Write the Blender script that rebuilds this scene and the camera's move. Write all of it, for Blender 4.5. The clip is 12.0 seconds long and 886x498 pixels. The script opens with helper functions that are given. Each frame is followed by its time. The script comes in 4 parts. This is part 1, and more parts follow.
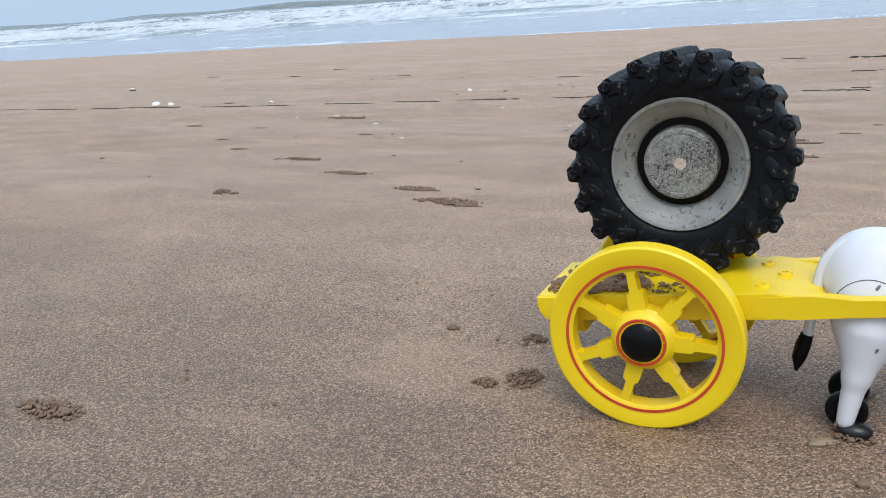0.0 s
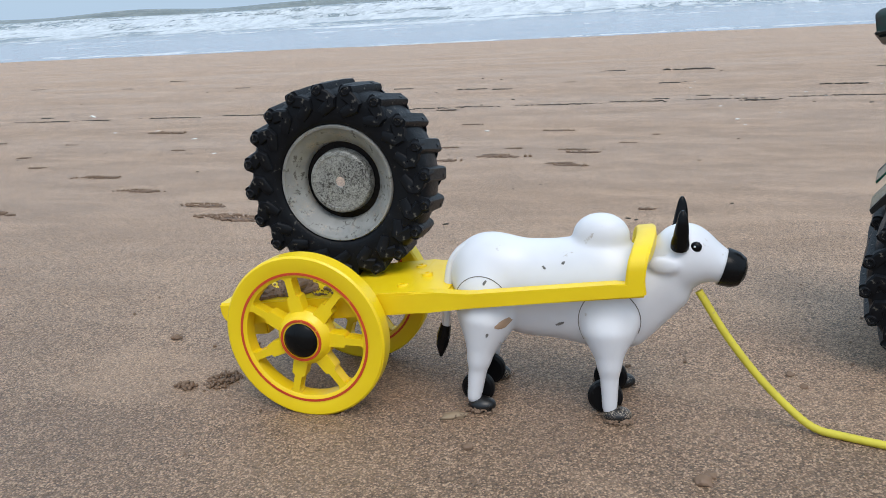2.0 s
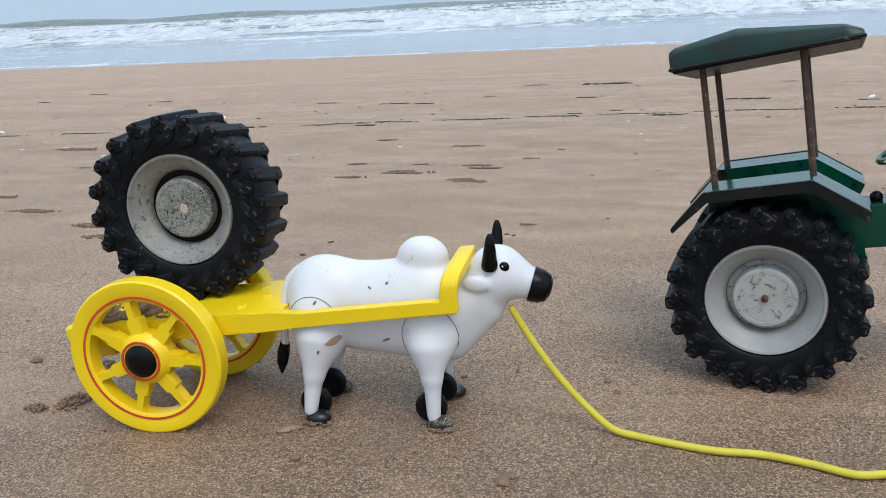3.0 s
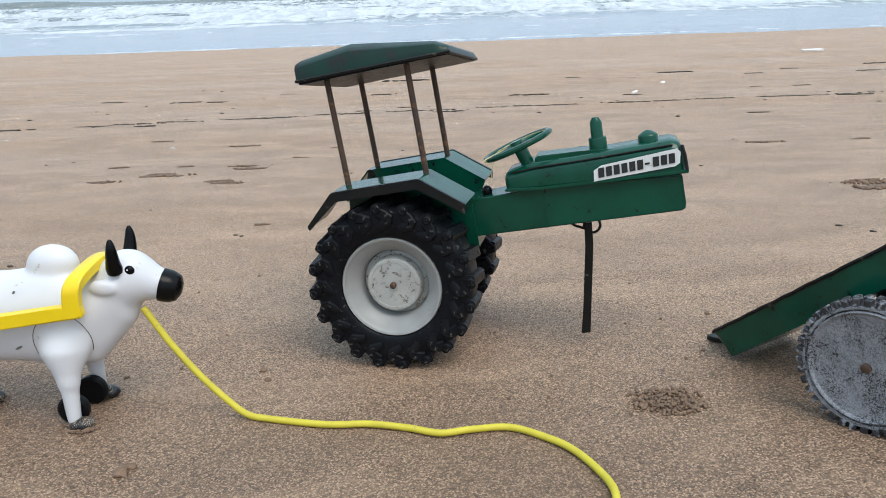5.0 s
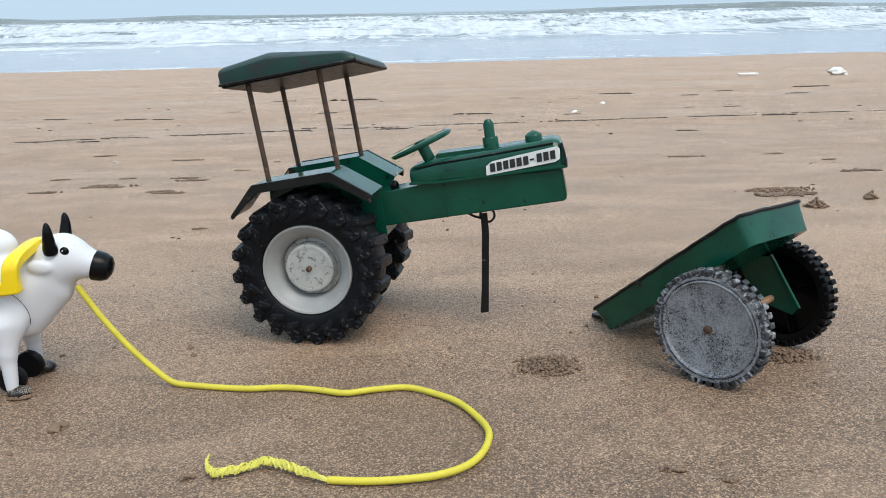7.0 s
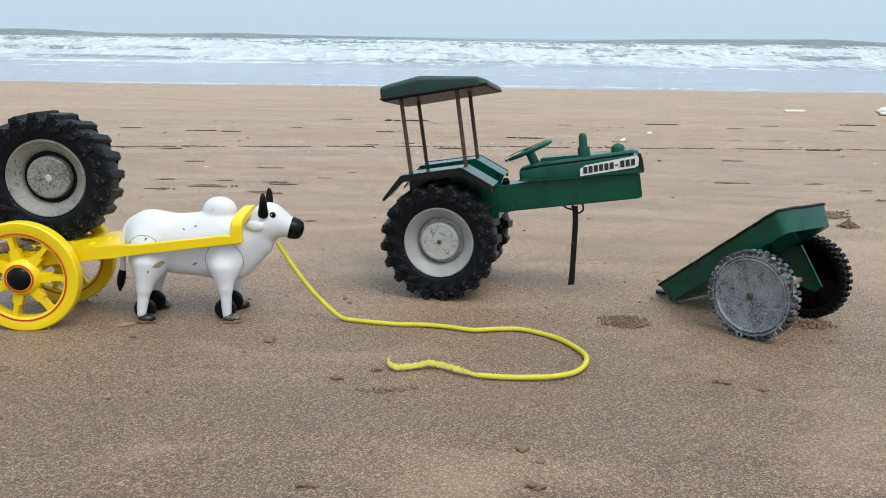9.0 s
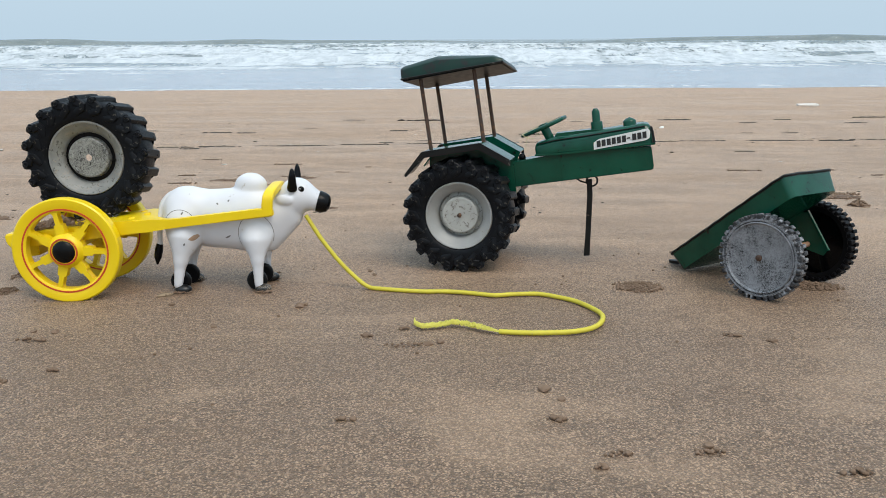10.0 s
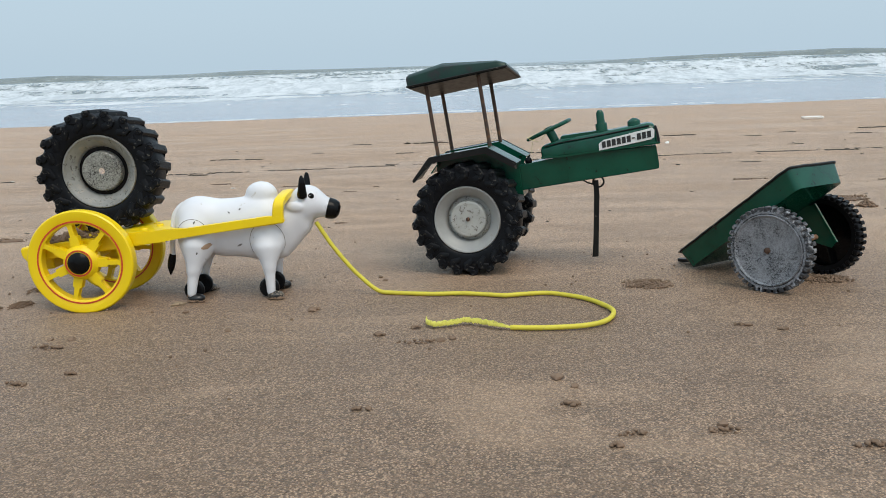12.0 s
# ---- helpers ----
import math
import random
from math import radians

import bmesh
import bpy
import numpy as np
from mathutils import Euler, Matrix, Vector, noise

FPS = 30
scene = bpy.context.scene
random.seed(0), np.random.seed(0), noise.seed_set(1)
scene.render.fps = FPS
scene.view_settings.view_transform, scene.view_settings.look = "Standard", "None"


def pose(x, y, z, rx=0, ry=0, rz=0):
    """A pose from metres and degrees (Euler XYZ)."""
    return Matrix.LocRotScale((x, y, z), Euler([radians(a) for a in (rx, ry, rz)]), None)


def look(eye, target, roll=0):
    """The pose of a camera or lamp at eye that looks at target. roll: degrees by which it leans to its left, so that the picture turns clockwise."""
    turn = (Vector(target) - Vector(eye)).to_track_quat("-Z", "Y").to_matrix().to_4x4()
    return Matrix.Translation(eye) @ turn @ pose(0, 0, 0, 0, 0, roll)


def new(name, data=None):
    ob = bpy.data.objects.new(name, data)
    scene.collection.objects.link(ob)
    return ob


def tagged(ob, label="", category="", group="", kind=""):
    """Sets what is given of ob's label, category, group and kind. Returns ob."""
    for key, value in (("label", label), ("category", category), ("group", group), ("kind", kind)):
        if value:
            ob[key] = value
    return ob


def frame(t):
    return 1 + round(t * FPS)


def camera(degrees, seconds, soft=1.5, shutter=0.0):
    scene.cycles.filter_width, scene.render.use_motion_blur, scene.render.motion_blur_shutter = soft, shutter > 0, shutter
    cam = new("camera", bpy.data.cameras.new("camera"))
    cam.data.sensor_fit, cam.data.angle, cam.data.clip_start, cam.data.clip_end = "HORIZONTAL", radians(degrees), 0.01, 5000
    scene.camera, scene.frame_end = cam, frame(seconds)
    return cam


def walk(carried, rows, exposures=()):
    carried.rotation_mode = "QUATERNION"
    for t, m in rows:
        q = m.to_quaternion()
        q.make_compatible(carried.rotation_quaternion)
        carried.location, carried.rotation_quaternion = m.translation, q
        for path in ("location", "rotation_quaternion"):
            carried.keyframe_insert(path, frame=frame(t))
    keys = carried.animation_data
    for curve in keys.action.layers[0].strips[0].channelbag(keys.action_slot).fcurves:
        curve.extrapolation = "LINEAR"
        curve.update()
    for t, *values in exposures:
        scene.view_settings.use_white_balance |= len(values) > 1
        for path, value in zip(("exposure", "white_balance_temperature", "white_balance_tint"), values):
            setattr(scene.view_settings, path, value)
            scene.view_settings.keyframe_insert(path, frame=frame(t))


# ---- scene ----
cam = camera(58.1, 12.0, 0.9)
PATH = [
    (0, (0.007, 0.036, 0.215), (-0.916, 1.703, -0.394), -4.6),
    (0.5, (0.034, 0.035, 0.217), (-0.8, 1.748, -0.393), -4.2),
    (1, (0.062, 0.035, 0.219), (-0.701, 1.781, -0.388), -4.3),
    (1.5, (0.092, 0.033, 0.22), (-0.589, 1.81, -0.393), -4.0),
    (2, (0.123, 0.03, 0.224), (-0.482, 1.836, -0.385), -3.7),
    (2.5, (0.154, 0.027, 0.23), (-0.387, 1.857, -0.368), -3.6),
    (3, (0.189, 0.02, 0.235), (-0.263, 1.877, -0.355), -3.1),
    (3.2, (0.203, 0.017, 0.236), (-0.203, 1.883, -0.36), -3.0),
    (5, (0.309, -0.004, 0.243), (0.29, 1.898, -0.375), -2.0),
    (5.5, (0.336, -0.012, 0.241), (0.398, 1.889, -0.379), -1.7),
    (6, (0.355, -0.021, 0.245), (0.452, 1.876, -0.381), -1.9),
    (6.5, (0.354, -0.042, 0.241), (0.463, 1.862, -0.362), -1.8),
    (7, (0.34, -0.074, 0.238), (0.442, 1.84, -0.334), -1.2),
    (7.5, (0.314, -0.12, 0.247), (0.39, 1.796, -0.32), -0.1),
    (7.7, (0.303, -0.139, 0.254), (0.362, 1.777, -0.315), 0.5),
    (9.3, (0.267, -0.267, 0.243), (0.266, 1.667, -0.266), 0.4),
    (9.5, (0.269, -0.273, 0.237), (0.259, 1.659, -0.279), -0.0),
    (10, (0.261, -0.293, 0.228), (0.241, 1.641, -0.281), -0.3),
    (10.5, (0.26, -0.301, 0.22), (0.214, 1.641, -0.258), -0.8),
    (11, (0.263, -0.301, 0.214), (0.21, 1.652, -0.215), -1.3),
    (11.5, (0.259, -0.306, 0.211), (0.226, 1.645, -0.227), -1.5),
    (12, (0.26, -0.304, 0.21), (0.219, 1.644, -0.24), -2.0),
]
walk(cam, [(t, look(eye, target, roll)) for t, eye, target, roll in PATH], [(0.0, 0.08, 6650, 14), (2.5, 0.02, 6750, 13), (5.0, 0.21, 6900, 12), (7.0, 0.24, 7000, 12), (9.5, 0.14, 7100, 11), (12.0, 0.0, 7250, 11)])

# ---- light: an overcast sky over the sea, with a broad soft sun high behind the camera ----
SUN_UP, SUN_TURN = 58.0, 35.0
world = bpy.data.worlds.new("world")
scene.world = world
world.use_nodes = True
wn, wl = world.node_tree.nodes, world.node_tree.links
wn.clear()
sky = wn.new("ShaderNodeTexSky")
sky.sky_type, sky.sun_disc = "NISHITA", False
sky.sun_elevation, sky.sun_rotation = radians(SUN_UP), radians(180 - SUN_TURN)
sky.air_density, sky.dust_density, sky.ozone_density = 1.0, 4.0, 1.5
dim = wn.new("ShaderNodeMix")
dim.data_type, dim.blend_type = "RGBA", "MULTIPLY"
dim.inputs[0].default_value = 1.0
dim.inputs[7].default_value = (0.09, 0.09, 0.09, 1)
cloud = wn.new("ShaderNodeMix")
cloud.data_type = "RGBA"
cloud.inputs[0].default_value = 0.82
cloud.inputs[7].default_value = (0.535, 0.745, 0.96, 1)
back = wn.new("ShaderNodeBackground")
wout = wn.new("ShaderNodeOutputWorld")
wl.new(sky.outputs[0], dim.inputs[6])
wl.new(dim.outputs[2], cloud.inputs[6])
wcoord, wsep = wn.new("ShaderNodeTexCoord"), wn.new("ShaderNodeSeparateXYZ")
rise = wn.new("ShaderNodeMapRange")
for key, value in (("From Min", 0.08), ("From Max", 1.0), ("To Min", 1.0), ("To Max", 1.9)):
    rise.inputs[key].default_value = value
wl.new(wcoord.outputs["Generated"], wsep.inputs[0])
wl.new(wsep.outputs[2], rise.inputs["Value"])
wl.new(rise.outputs[0], back.inputs[1])
wl.new(cloud.outputs[2], back.inputs[0])
wl.new(back.outputs[0], wout.inputs[0])

sun = new("sun", bpy.data.lights.new("sun", "SUN"))
sun.data.energy, sun.data.angle, sun.data.color = 1.5, radians(35), (1.0, 0.95, 0.87)
sd = Vector((math.sin(radians(SUN_TURN)) * math.cos(radians(SUN_UP)), -math.cos(radians(SUN_TURN)) * math.cos(radians(SUN_UP)), math.sin(radians(SUN_UP))))
sun.matrix_basis = look(sd * 50, (0, 0, 0))


# ---- materials ----
class Nodes:
    """A small builder for a node material on object coordinates."""

    def __init__(self, name):
        self.mat = bpy.data.materials.new(name)
        self.mat.use_nodes = True
        self.n, self.l = self.mat.node_tree.nodes, self.mat.node_tree.links
        self.bsdf = self.n["Principled BSDF"]
        self.tc = self.n.new("ShaderNodeTexCoord")
        self.last = None

    def coords(self, scale=(1, 1, 1)):
        m = self.n.new("ShaderNodeMapping")
        m.inputs["Scale"].default_value = scale
        self.l.new(self.tc.outputs["Object"], m.inputs[0])
        return m.outputs[0]

    def noise(self, scale, detail=3.0, rough=0.55, at=None, distort=0.0):
        t = self.n.new("ShaderNodeTexNoise")
        t.inputs["Scale"].default_value, t.inputs["Detail"].default_value = scale, detail
        t.inputs["Roughness"].default_value, t.inputs["Distortion"].default_value = rough, distort
        self.l.new(at or self.tc.outputs["Object"], t.inputs["Vector"])
        return t.outputs["Fac"]

    def ramp(self, fac, lo, hi, a=0.0, b=1.0):
        r = self.n.new("ShaderNodeMapRange")
        r.interpolation_type = "SMOOTHSTEP"
        for k, v in zip(("From Min", "From Max", "To Min", "To Max"), (lo, hi, a, b)):
            r.inputs[k].default_value = v
        self.l.new(fac, r.inputs["Value"])
        return r.outputs[0]

    def mix(self, fac, a, b):
        m = self.n.new("ShaderNodeMix")
        m.data_type = "RGBA"
        for slot, v in ((0, fac), (6, a), (7, b)):
            if isinstance(v, (tuple, list)):
                m.inputs[slot].default_value = (*v, 1)
            elif isinstance(v, (int, float)):
                m.inputs[slot].default_value = v
            else:
                self.l.new(v, m.inputs[slot])
        return m.outputs[2]

    def math(self, op, a, b=0.5):
        m = self.n.new("ShaderNodeMath")
        m.operation = op
        for slot, v in ((0, a), (1, b)):
            if isinstance(v, (int, float)):
                m.inputs[slot].default_value = v
            else:
                self.l.new(v, m.inputs[slot])
        return m.outputs[0]

    def bump(self, height, strength, distance):
        b = self.n.new("ShaderNodeBump")
        b.inputs["Strength"].default_value, b.inputs["Distance"].default_value = strength, distance
        self.l.new(height, b.inputs["Height"])
        if self.last is not None:
            self.l.new(self.last, b.inputs["Normal"])
        self.last = b.outputs[0]
        return self

    def done(self, color, rough=0.5, metal=0.0, spec=0.5):
        for key, v in (("Base Color", color), ("Roughness", rough), ("Metallic", metal), ("Specular IOR Level", spec)):
            if isinstance(v, (tuple, list)):
                self.bsdf.inputs[key].default_value = (*v, 1)
            elif isinstance(v, (int, float)):
                self.bsdf.inputs[key].default_value = v
            else:
                self.l.new(v, self.bsdf.inputs[key])
        if self.last is not None:
            self.l.new(self.last, self.bsdf.inputs["Normal"])
        return self.mat


def worn(name, base, tint, wear, amount, rough, size=160.0, bump=0.2, metal=0.0, spec=0.5, dust=0.0):
    """Paint, plastic or rubber: a base that drifts to a tint, with worn or dirty patches and fine dust."""
    m = Nodes(name)
    broad, fine = m.noise(size * 0.22, 3), m.noise(size, 6, 0.65)
    c = m.mix(m.ramp(broad, 0.3, 0.7), base, tint)
    patch = m.ramp(m.math("MULTIPLY", m.noise(size * 0.45, 7, 0.7, distort=0.4), m.ramp(fine, 0.2, 0.7, 0.7, 1.1)), 0.66 - amount, 0.72 - amount * 0.7)
    c = m.mix(patch, c, wear)
    if dust:
        grain = m.ramp(m.math("MULTIPLY", m.noise(size * 9, 2, 0.6), m.ramp(m.noise(size * 0.3, 4), 0.4, 0.65, 0.75, 1.15)), 0.62 - dust, 0.68 - dust * 0.6)
        c = m.mix(grain, c, (0.34, 0.27, 0.20))
    m.bump(fine, bump, 0.0006)
    return m.done(c, m.ramp(fine, 0.2, 0.8, rough * 0.85, min(1.0, rough * 1.2)), metal, spec)


M_YELLOW = worn("yellow_plastic", (0.86, 0.61, 0.010), (0.82, 0.56, 0.008), (0.60, 0.44, 0.05), -0.12, 0.34, 120, 0.03)
M_RED = worn("red_paint", (0.55, 0.045, 0.015), (0.60, 0.07, 0.02), (0.75, 0.42, 0.03), 0.06, 0.45, 300, 0.1)
M_BLACK = worn("black_plastic", (0.003, 0.003, 0.0035), (0.005, 0.005, 0.005), (0.02, 0.02, 0.02), -0.1, 0.22, 200, 0.04, spec=0.15)
M_HOOF = worn("sandy_black_plastic", (0.005, 0.005, 0.0055), (0.008, 0.008, 0.008), (0.04, 0.035, 0.03), 0.03, 0.35, 200, 0.1, dust=0.075)
M_WHITE = worn("white_plastic", (0.68, 0.68, 0.70), (0.63, 0.63, 0.65), (0.45, 0.41, 0.37), 0.0, 0.38, 130, 0.04, dust=0.0)
M_RUBBER = worn("black_rubber", (0.0045, 0.005, 0.0065), (0.008, 0.009, 0.011), (0.10, 0.092, 0.080), 0.062, 0.42, 420, 0.35, spec=0.12, dust=0.0)
M_RUBBER_CLEAN = worn("dull_black_rubber", (0.004, 0.004, 0.0045), (0.006, 0.006, 0.007), (0.025, 0.025, 0.025), 0.03, 0.40, 180, 0.2, spec=0.12)
M_RIM = worn("dirty_grey_rim_paint", (0.19, 0.19, 0.18), (0.27, 0.27, 0.25), (0.08, 0.075, 0.065), 0.13, 0.45, 380, 0.3, dust=0.02)
M_RIM_WHITE = worn("off_white_rim_paint", (0.27, 0.27, 0.26), (0.33, 0.33, 0.315), (0.24, 0.22, 0.19), 0.04, 0.45, 200, 0.25)
M_HUB_WHITE = worn("cracked_white_hub_paint", (0.42, 0.42, 0.39), (0.36, 0.355, 0.33), (0.13, 0.115, 0.095), 0.13, 0.55, 420, 0.7)
M_GREEN = worn("dark_green_enamel", (0.001, 0.062, 0.035), (0.0008, 0.046, 0.026), (0.004, 0.008, 0.006), 0.03, 0.17, 110, 0.10, spec=0.32)
M_GREEN_OLD = worn("chipped_green_enamel", (0.001, 0.064, 0.037), (0.0008, 0.046, 0.027), (0.006, 0.008, 0.007), 0.08, 0.17, 150, 0.14, spec=0.36)
M_CANOPY = worn("blackened_green_enamel", (0.0008, 0.026, 0.015), (0.0010, 0.015, 0.010), (0.012, 0.011, 0.009), 0.15, 0.34, 90, 0.3, spec=0.3)
M_EDGE = worn("blackened_tin_edge", (0.005, 0.005, 0.005), (0.009, 0.009, 0.008), (0.10, 0.085, 0.07), 0.05, 0.4, 260, 0.5, 0.0, 0.25)
M_RUST = worn("rusty_rod", (0.085, 0.045, 0.028), (0.05, 0.032, 0.025), (0.16, 0.075, 0.035), 0.14, 0.65, 320, 0.6, 0.2)
M_PLATE = worn("white_sticker", (0.72, 0.72, 0.70), (0.66, 0.66, 0.64), (0.35, 0.33, 0.29), 0.06, 0.5, 300, 0.1)
M_INK = worn("black_ink", (0.012, 0.012, 0.012), (0.02, 0.02, 0.02), (0.2, 0.2, 0.19), 0.05, 0.5, 400, 0.05)
M_WOOD = worn("bare_wood_peg", (0.33, 0.19, 0.11), (0.27, 0.15, 0.09), (0.15, 0.09, 0.06), 0.10, 0.7, 250, 0.4)
M_ROPE = worn("yellow_braided_cord", (0.62, 0.52, 0.045), (0.56, 0.46, 0.04), (0.45, 0.36, 0.08), 0.05, 0.6, 500, 0.5)
M_FRAY = worn("frayed_yellow_fibre", (0.74, 0.68, 0.14), (0.66, 0.60, 0.11), (0.50, 0.42, 0.15), 0.08, 0.7, 400, 0.2)
M_STRAW = worn("dry_straw", (0.52, 0.48, 0.24), (0.42, 0.40, 0.20), (0.25, 0.22, 0.1), 0.05, 0.7, 300, 0.2)
M_SHELL = worn("bleached_shell", (0.78, 0.76, 0.72), (0.70, 0.67, 0.62), (0.45, 0.40, 0.34), 0.06, 0.5, 60, 0.2)
M_FOAMBOARD = worn("weathered_white_board", (0.70, 0.66, 0.62), (0.62, 0.57, 0.52), (0.35, 0.28, 0.22), 0.08, 0.7, 20, 0.2)
M_WEED = worn("dark_drift_weed", (0.035, 0.026, 0.018), (0.06, 0.042, 0.028), (0.12, 0.085, 0.055), 0.08, 0.85, 80, 0.5)
M_SEAM = worn("grimy_seam", (0.10, 0.085, 0.07), (0.16, 0.14, 0.12), (0.05, 0.04, 0.03), 0.1, 0.8, 300, 0.2)
M_STAIN = worn("brown_stain", (0.40, 0.27, 0.18), (0.34, 0.22, 0.14), (0.25, 0.15, 0.09), 0.10, 0.6, 500, 0.1)
M_SCUFF = worn("dark_scuff", (0.10, 0.095, 0.09), (0.22, 0.21, 0.20), (0.04, 0.04, 0.04), 0.10, 0.6, 900, 0.1)
M_HUSK = worn("dry_husk", (0.22, 0.155, 0.095), (0.30, 0.22, 0.14), (0.12, 0.08, 0.05), 0.1, 0.8, 300, 0.8)
M_TREAD = worn("greyed_tyre_tread", (0.014, 0.014, 0.016), (0.035, 0.035, 0.038), (0.24, 0.24, 0.25), 0.19, 0.5, 300, 0.3)
M_PRINT_SHADE = worn("print_shade_crumbs", (0.13, 0.082, 0.055), (0.19, 0.122, 0.083), (0.07, 0.046, 0.032), 0.06, 0.9, 120, 0.6)
M_CLOD = worn("dark_wet_sand", (0.175, 0.110, 0.070), (0.225, 0.145, 0.096), (0.12, 0.078, 0.052), 0.06, 0.9, 300, 0.8)


def scratched(name, base, tint, mark, share):
    """Thin grey paint, scuffed to black in drifts of fine scratches."""
    m = Nodes(name)
    drift = m.ramp(m.noise(48, 4, 0.6), 0.42, 0.68)
    across = m.noise(1.0, 5, 0.7, m.coords((420, 420, 1500)), 1.5)
    along = m.noise(1.0, 5, 0.7, m.coords((1600, 420, 380)), 1.2)
    speck = m.noise(520, 6, 0.75)
    lines = m.math("MAXIMUM", m.ramp(across, 0.53, 0.58), m.math("MAXIMUM", m.ramp(along, 0.54, 0.59), m.ramp(speck, 0.53, 0.58)))
    f = m.math("MULTIPLY", lines, m.math("ADD", m.math("MULTIPLY", drift, 0.85), share))
    c = m.mix(m.ramp(m.noise(90, 3), 0.3, 0.7), base, tint)
    c = m.mix(f, c, mark)
    m.bump(speck, 0.25, 0.0005)
    return m.done(c, 0.45, 0.1, 0.4)


M_SILVER = scratched("scuffed_silver_paint", (0.30, 0.305, 0.32), (0.22, 0.225, 0.24), (0.018, 0.018, 0.019), 0.44)
M_HUB = scratched("scratched_grey_hub_paint", (0.33, 0.33, 0.30), (0.26, 0.26, 0.24), (0.04, 0.037, 0.033), 0.6)


def sand_material():
    m = Nodes("wet_beach_sand")
    broad = m.noise(1.3, 4, 0.5, m.coords((0.5, 1.3, 1)))
    mid = m.noise(9, 5, 0.62, m.coords((0.7, 1.3, 1)), 0.8)
    streak = m.noise(5, 5, 0.65, m.coords((0.7, 1.8, 1)), 1.2)
    pit, fine = m.noise(260, 3, 0.65), m.noise(1700, 2, 0.6)
    cells = m.n.new("ShaderNodeTexVoronoi")
    cells.inputs["Scale"].default_value = 950
    m.l.new(m.tc.outputs["Object"], cells.inputs["Vector"])
    tone = m.n.new("ShaderNodeSeparateColor")
    m.l.new(cells.outputs["Color"], tone.inputs[0])
    c = m.mix(m.ramp(broad, 0.32, 0.68), (0.262, 0.155, 0.093), (0.315, 0.189, 0.115))
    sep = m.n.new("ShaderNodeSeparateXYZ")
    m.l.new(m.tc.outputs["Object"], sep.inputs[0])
    # Far sand is lightened in the colour for low-angle sky reflection.
    far_sheen = m.ramp(m.math("ADD", sep.outputs[1], m.math("MULTIPLY", mid, 0.3)), 0.34, 1.05, 0.0, 0.88)
    c = m.mix(far_sheen, c, (0.720, 0.450, 0.288))
    c = m.mix(m.ramp(mid, 0.35, 0.70, 0.0, 0.55), c, (0.437, 0.269, 0.165))
    c = m.mix(m.ramp(streak, 0.40, 0.62, 0.20, 0.0), c, (0.214, 0.130, 0.078))
    turned = m.n.new("ShaderNodeMapping")
    turned.inputs["Rotation"].default_value, turned.inputs["Scale"].default_value = (0, 0, radians(-38)), (4.5, 8.0, 1)
    m.l.new(m.tc.outputs["Object"], turned.inputs[0])
    drift = m.noise(1.0, 5, 0.6, turned.outputs[0], 0.7)
    c = m.mix(m.ramp(tone.outputs[0], 0.0, 0.55, 0.95, 0.0), c, (0.070, 0.044, 0.028))
    c = m.mix(m.ramp(tone.outputs[1], 0.45, 0.90, 0.0, 0.85), c, (0.800, 0.530, 0.345))
    c = m.mix(m.ramp(cells.outputs["Distance"], 0.35, 0.78, 0.0, 0.8), c, (0.099, 0.065, 0.041))
    c = m.mix(m.ramp(pit, 0.58, 0.74, 0.0, 0.3), c, (0.238, 0.168, 0.113))
    c = m.mix(m.ramp(fine, 0.60, 0.72, 0.0, 0.3), c, (0.576, 0.416, 0.284))
    # Near sand is darkened in the colour for shade on the camera's side.
    near_shade = m.ramp(m.math("ADD", sep.outputs[1], m.math("MULTIPLY", mid, 0.3)), 0.42, 0.80, 0.30, 0.0)
    c = m.mix(near_shade, c, (0.110, 0.068, 0.043))
    grit = m.noise(430, 4, 0.7)
    c = m.mix(m.ramp(grit, 0.34, 0.50, 0.45, 0.0), c, (0.130, 0.082, 0.052))
    c = m.mix(m.ramp(drift, 0.36, 0.54, 0.26, 0.0), c, (0.165, 0.103, 0.064))
    c = m.mix(m.ramp(drift, 0.50, 0.68, 0.0, 0.24), c, (0.600, 0.395, 0.255))
    c = m.mix(m.ramp(grit, 0.52, 0.66, 0.0, 0.35), c, (0.640, 0.430, 0.285))
    m.bump(grit, 0.6, 0.0018)
    m.bump(streak, 0.28, 0.012).bump(mid, 0.25, 0.010).bump(pit, 0.8, 0.0034).bump(m.math("MULTIPLY", cells.outputs["Distance"], -1.0), 0.8, 0.0010)
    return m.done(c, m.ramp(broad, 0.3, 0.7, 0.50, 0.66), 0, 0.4)


